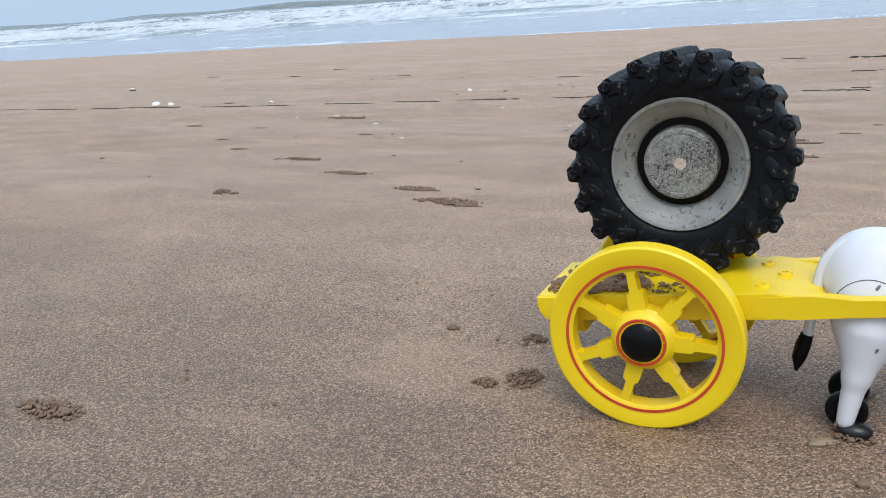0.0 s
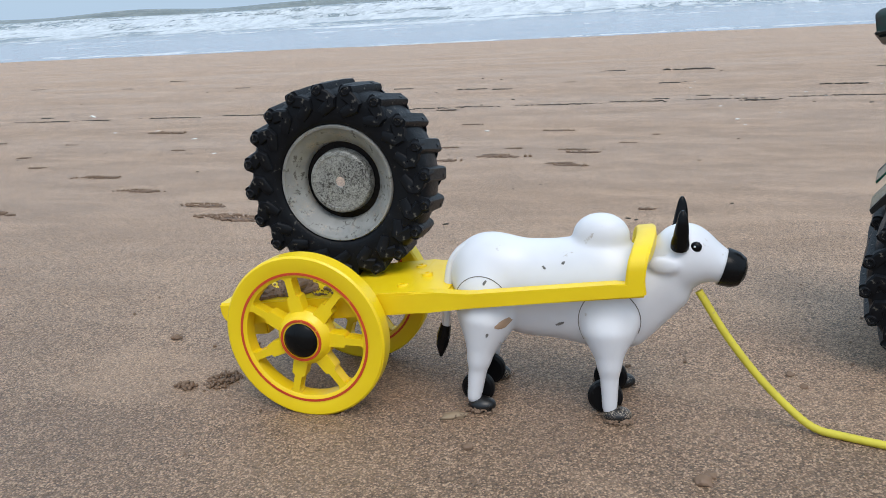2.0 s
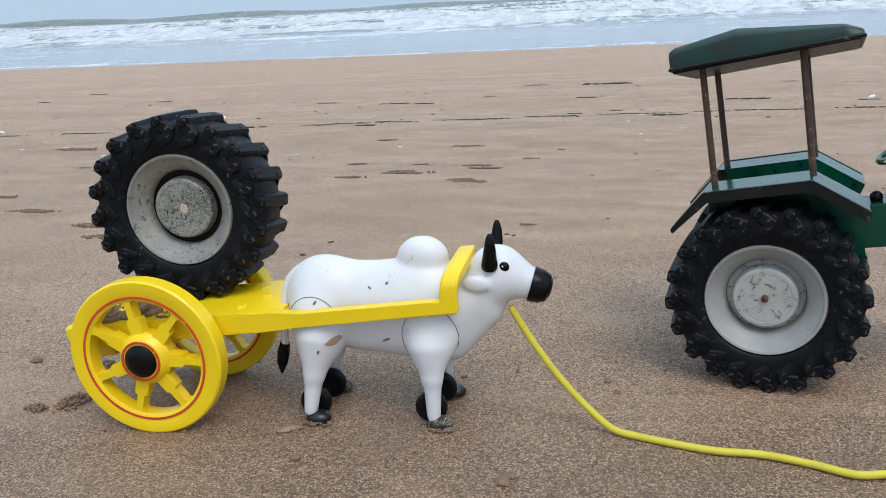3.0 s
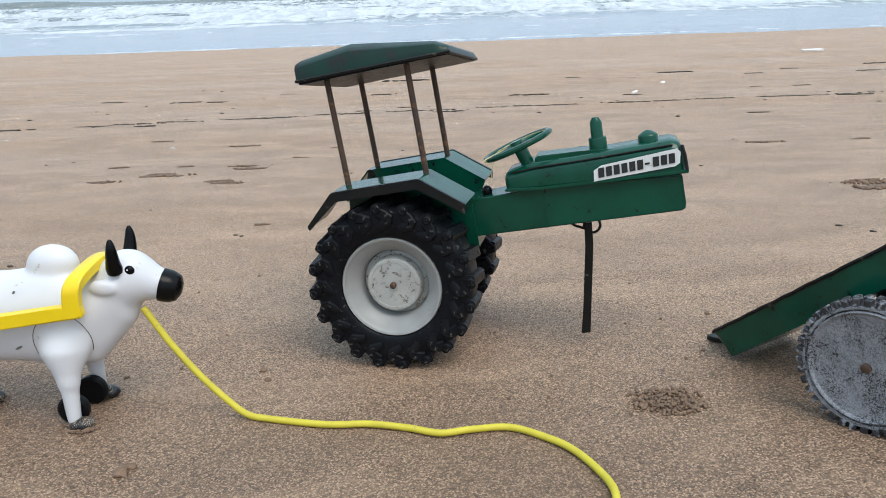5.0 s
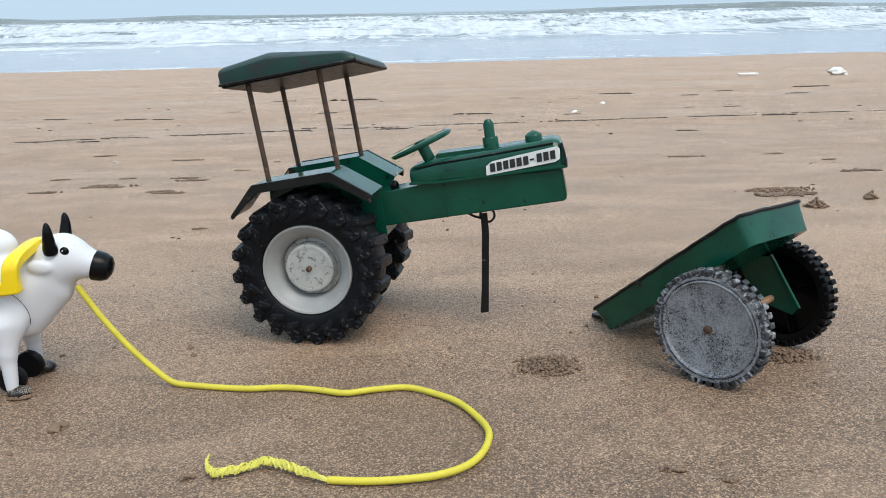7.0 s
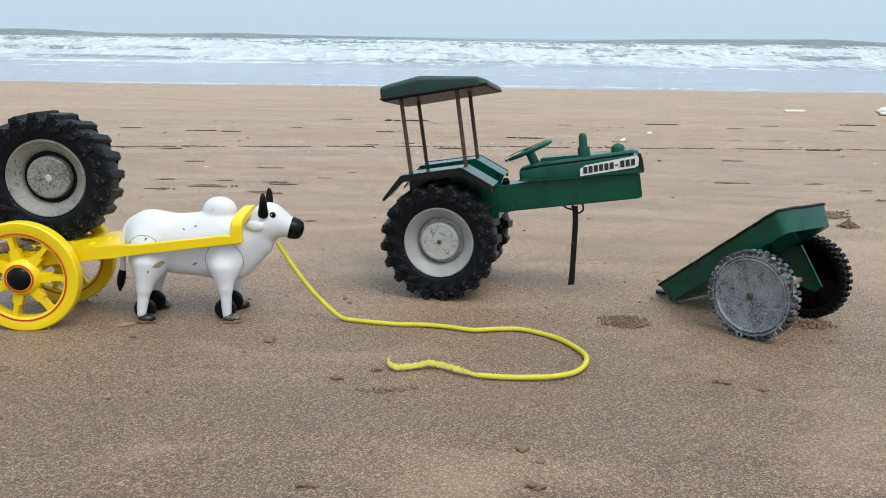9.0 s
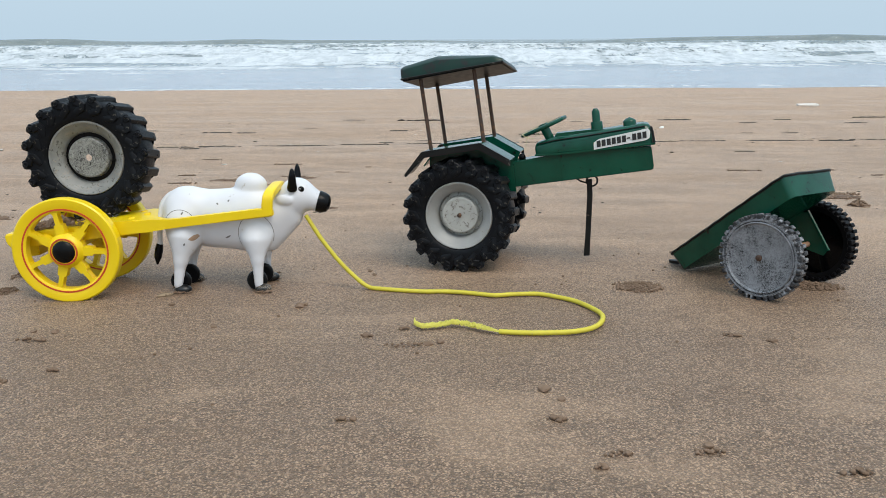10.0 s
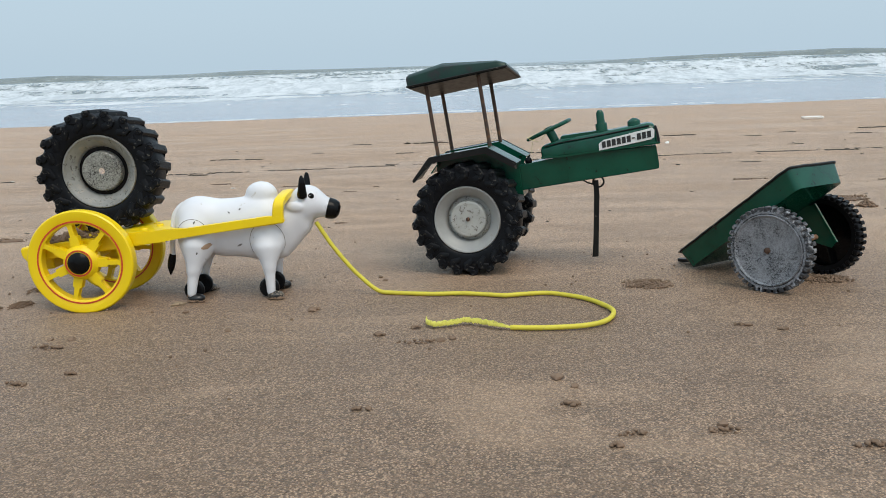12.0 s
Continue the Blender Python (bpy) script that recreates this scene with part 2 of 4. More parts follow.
def sea_material():
    m = Nodes("surf_water")
    at = m.n.new("ShaderNodeAttribute")
    at.attribute_name = "foam"
    long = m.noise(1.0, 6, 0.65, m.coords((0.10, 0.14, 0.9)), 0.7)
    small = m.noise(1.0, 8, 0.75, m.coords((0.9, 0.30, 2.6)), 0.8)
    f = m.math("ADD", at.outputs["Fac"], m.math("MULTIPLY", m.math("SUBTRACT", m.math("ADD", m.math("MULTIPLY", long, 0.6), m.math("MULTIPLY", small, 0.55)), 0.57), 3.4))
    foam = m.ramp(f, 0.34, 0.80)
    water = m.mix(m.ramp(long, 0.35, 0.7), (0.10, 0.115, 0.10), (0.17, 0.18, 0.155))
    sep = m.n.new("ShaderNodeSeparateXYZ")
    m.l.new(m.tc.outputs["Object"], sep.inputs[0])
    # The shallow strip is coloured paler for the sky it mirrors.
    water = m.mix(m.ramp(sep.outputs[1], 40, 62, 1.0, 0.0), water, (0.345, 0.355, 0.39))
    c = m.mix(foam, water, m.mix(m.ramp(small, 0.35, 0.65), (0.40, 0.43, 0.45), (0.62, 0.64, 0.65)))
    m.bump(small, 0.6, 0.25)
    return m.done(c, m.ramp(foam, 0, 1, 0.08, 0.75), 0, 0.5)


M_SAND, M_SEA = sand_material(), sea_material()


# ---- mesh helpers ----
def part(name, bm, material, parent=None, label="", m=None, smooth=35):
    """Links a bmesh as one mesh object, under a thing or a part."""
    bmesh.ops.recalc_face_normals(bm, faces=bm.faces)
    me = bpy.data.meshes.new(name)
    bm.to_mesh(me)
    bm.free()
    for one in (material if isinstance(material, list) else [material]):
        me.materials.append(one)
    if smooth:
        me.polygons.foreach_set("use_smooth", [True] * len(me.polygons))
        me.set_sharp_from_angle(angle=radians(smooth))
    ob = new(name, me)
    ob.parent = parent
    if m is not None:
        ob.matrix_basis = m
    return tagged(ob, label)


def again(ob, m, parent=None):
    """Another object on the mesh of ob."""
    c = new(ob.name.split(".")[0], ob.data)
    c.parent = parent or ob.parent
    c.matrix_basis = m
    if "label" in ob:
        c["label"] = ob["label"]
    return c


def thing(name, m, label, category, group=""):
    ob = new(name)
    ob.empty_display_size = 0.01
    ob.matrix_basis = m
    return tagged(ob, label, category, group)


def soften(bm, r, segments=2):
    if r:
        bmesh.ops.bevel(bm, geom=list(bm.edges), offset=r, segments=segments, affect="EDGES", clamp_overlap=True)
    return bm


def box(x0, x1, y0, y1, z0, z1, r=0.0):
    bm = bmesh.new()
    bmesh.ops.create_cube(bm, size=1, matrix=Matrix.Translation(((x0 + x1) / 2, (y0 + y1) / 2, (z0 + z1) / 2)) @ Matrix.Diagonal((x1 - x0, y1 - y0, z1 - z0, 1)))
    return soften(bm, r)


def prism(profile, y0, y1, r=0.0):
    """A side profile of (x, z) drawn out from y0 to y1."""
    bm = bmesh.new()
    a = [bm.verts.new((x, y0, z)) for x, z in profile]
    b = [bm.verts.new((x, y1, z)) for x, z in profile]
    k = len(a)
    bm.faces.new(a), bm.faces.new(b[::-1])
    for i in range(k):
        bm.faces.new((a[i], b[i], b[(i + 1) % k], a[(i + 1) % k]))
    return soften(bm, r)


def loft(rings, caps=True):
    """Rings of equally many points joined into a skin."""
    bm = bmesh.new()
    vs = [[bm.verts.new(p) for p in ring] for ring in rings]
    k = len(vs[0])
    for a, b in zip(vs, vs[1:]):
        for i in range(k):
            bm.faces.new((a[i], a[(i + 1) % k], b[(i + 1) % k], b[i]))
    if caps:
        bm.faces.new(vs[0][::-1]), bm.faces.new(vs[-1])
    return bm


def lathe(profile, n=64, closed=True):
    """A profile of (radius, y) turned round the y axis."""
    bm = bmesh.new()
    rings = []
    for i in range(n):
        a = 2 * math.pi * i / n
        rings.append([bm.verts.new((r * math.cos(a), y, r * math.sin(a))) for r, y in profile])
    k = len(profile)
    for i in range(n):
        a, b = rings[i], rings[(i + 1) % n]
        for j in range(k if closed else k - 1):
            bm.faces.new((a[j], a[(j + 1) % k], b[(j + 1) % k], b[j]))
    bmesh.ops.remove_doubles(bm, verts=bm.verts, dist=1e-7)
    return bm


def tube(points, radii, n=8):
    """A round skin along points; radii one or one for each point."""
    pts = [Vector(p) for p in points]
    if not isinstance(radii, (list, tuple)):
        radii = [radii] * len(pts)
    rings, side = [], None
    for i, p in enumerate(pts):
        d = (pts[min(i + 1, len(pts) - 1)] - pts[max(i - 1, 0)]).normalized()
        if side is None:
            side = d.orthogonal().normalized()
        side = (side - d * side.dot(d)).normalized()
        up = d.cross(side)
        rings.append([p + (side * math.cos(2 * math.pi * j / n) + up * math.sin(2 * math.pi * j / n)) * radii[i] for j in range(n)])
    return loft(rings)


def merge(bm, other, index=None):
    """Adds the faces of other to bm, with a material index if given."""
    vs = {v: bm.verts.new(v.co) for v in other.verts}
    for f in other.faces:
        g = bm.faces.new([vs[v] for v in f.verts])
        g.material_index = f.material_index if index is None else index
    other.free()
    return bm


def moved(bm, m):
    bmesh.ops.transform(bm, matrix=m, verts=bm.verts)
    return bm


def smooth_path(points, steps):
    """A Catmull-Rom line through points."""
    p = [Vector(q) for q in points]
    p = [2 * p[0] - p[1]] + p + [2 * p[-1] - p[-2]]
    out = []
    for i in range(1, len(p) - 2):
        for s in range(steps):
            t = s / steps
            out.append(0.5 * (2 * p[i] + (p[i + 1] - p[i - 1]) * t + (2 * p[i - 1] - 5 * p[i] + 4 * p[i + 1] - p[i + 2]) * t * t + (3 * p[i] - p[i - 1] - 3 * p[i + 1] + p[i + 2]) * t ** 3))
    return out + [p[-2]]


# ---- ground and sea ----
SEA = -1.40
TILT = pose(0, 0.43, 0, -1.8) @ pose(0, -0.43, 0)   # how the toys stand on the sloping sand


def beach(y):
    """Height of the beach, which falls gently to the sea."""
    return float(np.interp(y, [-400, -10, 0.10, 0.30, 0.42, 0.56, 0.70, 1.2, 2, 3.7, 8, 27, 60, 400, 5000], [3, 0.6, 0.0185, 0.0065, 0, -0.0044, -0.0125, -0.06, -0.13, -0.252, -0.5, -1.4, -2.7, -6, -60]))


def steps(lo, hi, fine_lo, fine_hi, fine, grow=1.12):
    """Coordinates that lie close together in the fine stretch and spread out beyond it."""
    mid = list(np.arange(fine_lo, fine_hi, fine))
    a, d = [], fine
    while (a[-1] if a else fine_lo) > lo:
        d *= grow
        a.append((a[-1] if a else fine_lo) - d)
    b, d = [], fine
    while (b[-1] if b else mid[-1]) < hi:
        d *= grow
        b.append((b[-1] if b else mid[-1]) + d)
    return a[::-1] + mid + b


def relief(x, y):
    """Low swells, faint ripples and lumps of the sand."""
    near = math.exp(-max(0.0, y - 0.6) / 3)
    h = 0.0035 * noise.noise((x * 3.1, y * 4.3, 0)) + 0.0016 * noise.noise((x * 14, y * 22, 3))
    h += 0.0010 * noise.noise((x * 55, y * 70, 7))
    ridge = noise.noise((x * 5 + 3 * y, y * 11 - 2 * x, 5))
    h += 0.0018 * max(0.0, 0.25 - abs(ridge)) * 4 * 0.4
    h *= near
    stand = min(1.0, max(0.0, (abs(x - 0.25) - 0.45) / 0.3) + max(0.0, (abs(y - 0.46) - 0.16) / 0.2))
    dent = sum(0.0030 * math.exp(-((x + 0.085) / 0.026) ** 2 - ((y - yc) / 0.013) ** 2) for yc in (0.3955, 0.4775))
    return h * (0.25 + 0.75 * stand) - dent + 0.03 * noise.noise((x * 0.25, y * 0.3, 9)) * min(1.0, max(0.0, (y - 3) / 6))


def grid_mesh(xs, ys, height):
    co = [(x, y, height(x, y)) for y in ys for x in xs]
    w = len(xs)
    fs = [(j * w + i, j * w + i + 1, (j + 1) * w + i + 1, (j + 1) * w + i) for j in range(len(ys) - 1) for i in range(w - 1)]
    me = bpy.data.meshes.new("sheet")
    me.from_pydata(co, [], fs)
    me.polygons.foreach_set("use_smooth", [True] * len(me.polygons))
    return me


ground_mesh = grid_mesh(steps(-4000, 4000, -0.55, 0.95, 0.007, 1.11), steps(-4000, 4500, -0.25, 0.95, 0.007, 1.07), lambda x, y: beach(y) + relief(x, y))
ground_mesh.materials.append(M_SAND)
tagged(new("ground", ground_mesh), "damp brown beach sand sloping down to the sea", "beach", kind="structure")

# Breakers: distance from the origin, height, breadth, share of foam.
BREAKERS = [(50, 0.10, 2.0, 0.75), (57, 0.28, 2.5, 1.0), (64, 0.40, 3.0, 1.0), (73, 0.5, 3.2, 1.0), (84, 0.65, 3.8, 0.95), (99, 0.85, 4.5, 0.95), (120, 0.95, 5.0, 0.9), (146, 1.10, 6.0, 0.85), (176, 1.25, 7.0, 0.6), (205, 2.65, 9.0, 0.06), (270, 1.5, 14.0, 0.05)]


def swell(x, y):
    """Height over the sea's level and share of foam."""
    z, f = 0.0, 0.0
    for k, (yc, amp, wide, white) in enumerate(BREAKERS):
        c = yc + 0.07 * yc * noise.noise((x * 0.013, k * 3.1, 0)) + 1.5 * noise.noise((x * 0.06, k * 5.7, 2))
        a = amp * (0.72 + 0.75 * noise.noise((x * 0.022, k * 7.7, 4)))
        d = (y - c) / (wide * (0.45 if y < c else 1.0))
        z += max(0.0, a) * math.exp(-d * d)
        f = max(f, white * math.exp(-((y - c + wide * 0.5) / (wide * 1.1)) ** 2) * (0.8 + 0.7 * noise.noise((x * 0.035, k * 2.3, 8))))
    f = max(f, 0.62 * min(1.0, max(0.0, (y - 46) / 8)) * min(1.0, max(0.0, (190 - y) / 18)))
    edge = 28.2 + 1.6 * noise.noise((x * 0.05, 1.0, 3)) + 0.6 * noise.noise((x * 0.3, 4.0, 3))
    f = max(f, 0.60 * math.exp(-((y - edge) / 0.35) ** 2), 0.34 * math.exp(-((y - edge - 8) / 0.8) ** 2), 0.36 * math.exp(-((y - edge - 14) / 1.2) ** 2))
    return z + 0.02 * noise.noise((x * 0.3, y * 0.6, 0)), f


sea_x = steps(-3500, 3500, -90, 110, 1.3, 1.05)
sea_y = [26.2 + 0.55 * i for i in range(16)] + steps(35.0, 4500, 35.0, 225, 0.9, 1.06)[1:]
foams = []


def sea_height(x, y):
    z, f = swell(x, y)
    foams.append(f)
    return SEA + z


sea_mesh = grid_mesh(sea_x, sea_y, sea_height)
sea_mesh.attributes.new("foam", "FLOAT", "POINT").data.foreach_set("value", foams)
sea_mesh.materials.append(M_SEA)
tagged(new("water", sea_mesh), "grey sea with white rolling surf under an overcast sky", "sea", kind="structure")


from mathutils.bvhtree import BVHTree


# ---- wheels with tall lugs, for the tractor and the load ----
def bar(points, out, wide, high):
    """A flat-topped rubber bar along points; out: the way its top faces at each point."""
    rings = []
    for i, p in enumerate(points):
        d = (Vector(points[min(i + 1, len(points) - 1)]) - Vector(points[max(i - 1, 0)])).normalized()
        up = Vector(out[i]).normalized()
        side = d.cross(up).normalized()
        w, h = (wide[i], high[i])
        rings.append([Vector(p) + side * u * w + up * v * h for u, v in ((-1.15, -1), (-1.0, 0.45), (-0.72, 0.9), (0.72, 0.9), (1.0, 0.45), (1.15, -1))])
    return loft(rings)


def grown(bm):
    return moved(bm, Matrix.Diagonal((1.05, 1.0, 1.05, 1)))


def tyre_wall():
    half = [(0.0318, -0.0125), (0.0335, -0.0156), (0.0350, -0.0166), (0.0375, -0.0170), (0.0410, -0.0174), (0.0460, -0.0174), (0.0492, -0.0168), (0.0512, -0.0140), (0.0520, -0.0060)]
    return grown(lathe(half + [(0.0522, 0.0)] + [(r, -y) for r, y in half[::-1]] + [(0.0308, 0.0)], 80))


def tyre_lug():
    """A thick bar across the tread that ends in a round stud and a hooked bar on either wall."""
    bm, skew = bmesh.new(), 0.10

    def at(r, a, y):
        return (r * math.cos(a), y, r * math.sin(a))

    across = (-1.0, -0.6, 0.0, 0.6, 1.0)
    line = [at(0.0520 + (0.0003 if abs(u) < 0.5 else 0), skew * (1 - u) * 0.5, 0.0176 * u) for u in across]
    merge(bm, bar(line, [at(1, skew * (1 - u) * 0.5, 0) for u in across], [0.0040] * 5, [0.0032] * 5))
    for s in (-1, 1):
        k = skew if s < 0 else 0.0
        stud = lathe([(0.0001, -0.0031), (0.0015, -0.0031), (0.0018, -0.0036), (0.0022, -0.0036), (0.0028, -0.0030), (0.0032, -0.0010), (0.0034, 0.0060), (0.0001, 0.0060)], 14)
        merge(bm, moved(stud, Matrix.Translation(at(0.0519, k, s * 0.0160)) @ (pose(0, 0, 0) if s < 0 else pose(0, 0, 0, 0, 0, 180))))
        path = [(0.0500, 0.0), (0.0482, -0.08), (0.0458, -0.155), (0.0446, -0.145), (0.0424, -0.08), (0.0396, 0.02)]
        wall = [at(r, k + da, s * (0.0172 if r > 0.047 else 0.0176)) for r, da in path]
        merge(bm, bar(wall, [(0, s, 0)] * 6, [0.0034, 0.0034, 0.0032, 0.0032, 0.0030, 0.0022], [0.0018, 0.0021, 0.0022, 0.0021, 0.0017, 0.0006]))
    return grown(bm)


def ring_of_lugs(first, parent):
    """Nineteen more lugs round the tyre, each turned a little unevenly."""
    for i in range(1, 20):
        again(first, pose(0, 0, 0, 0, i * 18 + random.uniform(-0.6, 0.6), 0), parent)


def dished_rim():
    return grown(lathe([(0.0330, -0.0146), (0.0322, -0.0160), (0.0310, -0.0156), (0.0300, -0.0140), (0.0292, -0.0136), (0.0262, -0.0104), (0.0232, -0.0076), (0.0222, -0.0050), (0.0218, -0.0010),
                  (0.0218, 0.0060), (0.0250, 0.0098), (0.0300, 0.0138), (0.0322, 0.0160), (0.0330, 0.0150)], 72))


def hub_plate(hole):
    rim = [(0.0215, -0.0005), (0.0186, -0.0015), (0.0180, -0.0070), (0.0176, -0.0092), (0.0168, -0.0099), (0.0150, -0.0100), (0.0147, -0.0097), (0.0090, -0.0098)]
    return grown(lathe(rim + [(hole, -0.0096), (hole, -0.0080), (0.0168, -0.0080), (0.0172, 0.0060), (0.0215, 0.0060)], 56))


load = thing("tractor_wheel", TILT @ pose(-0.0785, 0.4535, 0.1228, 0, 0, 3), "loose black lugged wheel with grey rim, resting on yellow cart", "wheel")
tyre_ob = part("tyre", tyre_wall(), M_RUBBER, load, "black rubber tyre with tall lugs, dusted with sand")
lug_ob = part("lug", tyre_lug(), M_RUBBER, tyre_ob)
ring_of_lugs(lug_ob, tyre_ob)
rim_ob = part("rim", dished_rim(), M_RIM, load, "dirty grey dished rim")
part("hub_plate", hub_plate(0.0030), M_HUB, load, "scratched grey hub plate with a hole")
# A black ring stands in for the shade deep in the hub groove.
part("groove_shade", grown(lathe([(0.0221, -0.0030), (0.0183, -0.0030), (0.0183, 0.001), (0.0221, 0.001)], 48)), M_BLACK, load, "black ring for the shade in the hub groove")


# ---- bullock cart ----
def cart_wheel(parent, m, turn):
    w, i0, i1 = 0.0055, 0.0360, 0.0352
    rim = part("wheel", lathe([(0.0464, -w), (0.0475, -w + 0.001), (0.0477, 0), (0.0475, w - 0.001), (0.0464, w), (0.0370, w), (i1, w - 0.0012), (i1, -w + 0.0012), (0.0370, -w)], 80), M_YELLOW, parent, "yellow plastic spoked wheel", m)
    for k in (-1, 1):
        part("red_stripe", lathe([(0.0384, k * (w + 0.0003)), (0.0384, k * (w - 0.0006)), (0.0370, k * (w - 0.0006)), (0.0370, k * (w + 0.0003))], 80), M_RED, rim, "thin red painted ring")
    part("hub", lathe([(0.0020, -0.0085), (0.0120, -0.0085), (0.0135, -0.0075), (0.0150, -0.0045), (0.0160, -0.0035), (0.0162, 0.004), (0.0150, 0.006), (0.0020, 0.0065)], 48), M_YELLOW, rim)
    part("hub_ring", lathe([(0.0108, -0.0090), (0.0121, -0.0090), (0.0123, -0.0080), (0.0108, -0.0080)], 48), M_RED, rim, "red painted hub ring")
    part("hub_cap", lathe([(0.0001, -0.0126), (0.0040, -0.0123), (0.0075, -0.0112), (0.0098, -0.0092), (0.0103, -0.0070), (0.0001, -0.0070)], 40), M_BLACK, rim, "glossy black domed hub cap")
    bm = prism([(0.013, -0.0044), (0.0236, -0.0040), (0.0240, -0.0036), (0.0242, -0.0019), (0.0335, -0.0017), (0.0344, -0.0032), (0.0358, -0.0036), (0.0358, 0.0036), (0.0344, 0.0032), (0.0335, 0.0017), (0.0242, 0.0019), (0.0240, 0.0036), (0.0236, 0.0040), (0.013, 0.0044)], -0.0042, 0.0030, 0.0004)
    spoke = part("spoke", bm, M_YELLOW, rim, m=pose(0, 0, 0, 0, turn, 0))
    for i in range(1, 7):
        again(spoke, pose(0, 0, 0, 0, turn + i * 360 / 7, 0))
    return rim


cart = thing("bullock_cart", TILT @ pose(-0.0857, 0.434, -0.0018, 0, 0, 2), "yellow plastic toy bullock cart with red-striped spoked wheels", "toy cart")
B = pose(0, 0, 0.046, 0, -6.5, 0)
cart_wheel(cart, pose(0.001, -0.0385, 0.0472, 0, 0, 0), 2)
cart_wheel(cart, pose(0.001, 0.0435, 0.0472, 0, 0, 180), 20)
deck = prism([(-0.056, 0.0125), (-0.052, 0.0065), (0.062, 0.0070), (0.078, 0.0080), (0.082, 0.0115), (0.082, 0.0150), (0.076, 0.0175), (0.060, 0.0195), (-0.056, 0.0205)], -0.0312, 0.0312, 0.0012)
part("deck", deck, M_YELLOW, cart, "yellow cart bed strewn with wet sand", B)
for x, y in ((0.055, -0.018), (0.064, 0.0), (0.055, 0.018)):
    part("deck_socket", lathe([(0.0016, -0.0008), (0.0030, -0.0008), (0.0034, 0.0002), (0.0034, 0.002), (0.0016, 0.002)], 18), M_YELLOW, cart, m=B @ pose(x, y, 0.0198, -90, 0, 0))
for s in (-1, 1):
    y0, y1 = sorted((s * 0.0315, s * 0.0245))
    part("shaft", prism([(0.050, 0.0068), (0.070, 0.0070), (0.095, 0.0080), (0.187, 0.0076), (0.187, 0.0150), (0.172, 0.0158), (0.095, 0.0160), (0.078, 0.0182), (0.050, 0.0192)], y0, y1 + 0.0, 0.0012), M_YELLOW, cart, m=B)
arch = smooth_path([(0.1812, -0.0280, 0.0085), (0.1828, -0.0280, 0.0190), (0.1846, -0.0268, 0.0250), (0.1870, -0.0200, 0.0290), (0.1886, 0, 0.0312), (0.1870, 0.0200, 0.0290), (0.1846, 0.0268, 0.0250), (0.1828, 0.0280, 0.0190), (0.1812, 0.0280, 0.0085)], 5)
rings = []
for i, p in enumerate(arch):
    d = (arch[min(i + 1, len(arch) - 1)] - arch[max(i - 1, 0)]).normalized()
    fwd = Vector((1, 0, 0))
    out = d.cross(fwd).normalized()
    rings.append([p + fwd * a * 0.0049 + out * b * 0.0034 for a, b in ((-1, -0.75), (-0.75, -1), (0.75, -1), (1, -0.75), (1, 0.75), (0.75, 1), (-0.75, 1), (-1, 0.75))])
part("yoke", loft(rings), M_YELLOW, cart, "yellow yoke arched over the bull's neck", B)
part("axle", tube([(0, -0.044, 0), (0, 0.044, 0)], 0.0035, 14), M_YELLOW, cart, m=B)
for s in (-1, 1):
    part("axle_bracket", prism([(-0.014, 0.008), (-0.007, -0.005), (0.007, -0.005), (0.014, 0.008)], s * 0.026 - 0.003, s * 0.026 + 0.003, 0.0008), M_YELLOW, cart, m=B)
part("rear_block", box(-0.046, -0.034, -0.020, 0.020, -0.004, 0.008, 0.001), M_YELLOW, cart, m=B)


# ---- bull: one skin grown from rounded forms ----
def skin(fields, lo, hi, cell):
    """A closed skin round the zero of a signed distance on a grid (surface nets)."""
    ax = [np.arange(a, b + cell, cell) for a, b in zip(lo, hi)]
    g = np.stack(np.meshgrid(*ax, indexing="ij"), -1)
    v = fields(g)
    ins = v < 0
    shape = [k - 1 for k in v.shape]
    total, acc, mixed = np.zeros(shape), np.zeros((*shape, 3)), np.zeros(shape, bool)
    corner = [(i, j, k) for i in (0, 1) for j in (0, 1) for k in (0, 1)]

    def sub(a, c):
        return a[c[0]:c[0] + shape[0], c[1]:c[1] + shape[1], c[2]:c[2] + shape[2]]

    for c in corner:
        for axis in range(3):
            if c[axis]:
                continue
            e = list(c)
            e[axis] = 1
            a, b = sub(v, c), sub(v, e)
            cut = (a < 0) != (b < 0)
            t = np.where(cut, a / np.where(a == b, 1, a - b), 0)
            for k in range(3):
                acc[..., k] += np.where(cut, c[k] + (t if k == axis else 0), 0)
            total += cut
            mixed |= cut
    index = -np.ones(shape, int)
    index[mixed] = np.arange(mixed.sum())
    base = np.stack(np.meshgrid(*[a[:-1] for a in ax], indexing="ij"), -1)
    co = (base + cell * acc / np.maximum(total, 1)[..., None])[mixed]
    faces = []
    for axis in range(3):
        o = [k for k in range(3) if k != axis]
        n0 = np.take(ins, range(shape[axis]), axis)
        n1 = np.take(ins, range(1, shape[axis] + 1), axis)
        for p in np.argwhere(n0 != n1):
            if p[o[0]] < 1 or p[o[1]] < 1 or p[o[0]] >= shape[o[0]] or p[o[1]] >= shape[o[1]]:
                continue
            q = []
            for d0, d1 in ((0, 0), (1, 0), (1, 1), (0, 1)):
                r = p.copy()
                r[o[0]] -= d0
                r[o[1]] -= d1
                q.append(int(index[tuple(r)]))
            flip = n0[tuple(p)] != (axis == 1)
            faces.append(q if flip else q[::-1])
    return co, faces


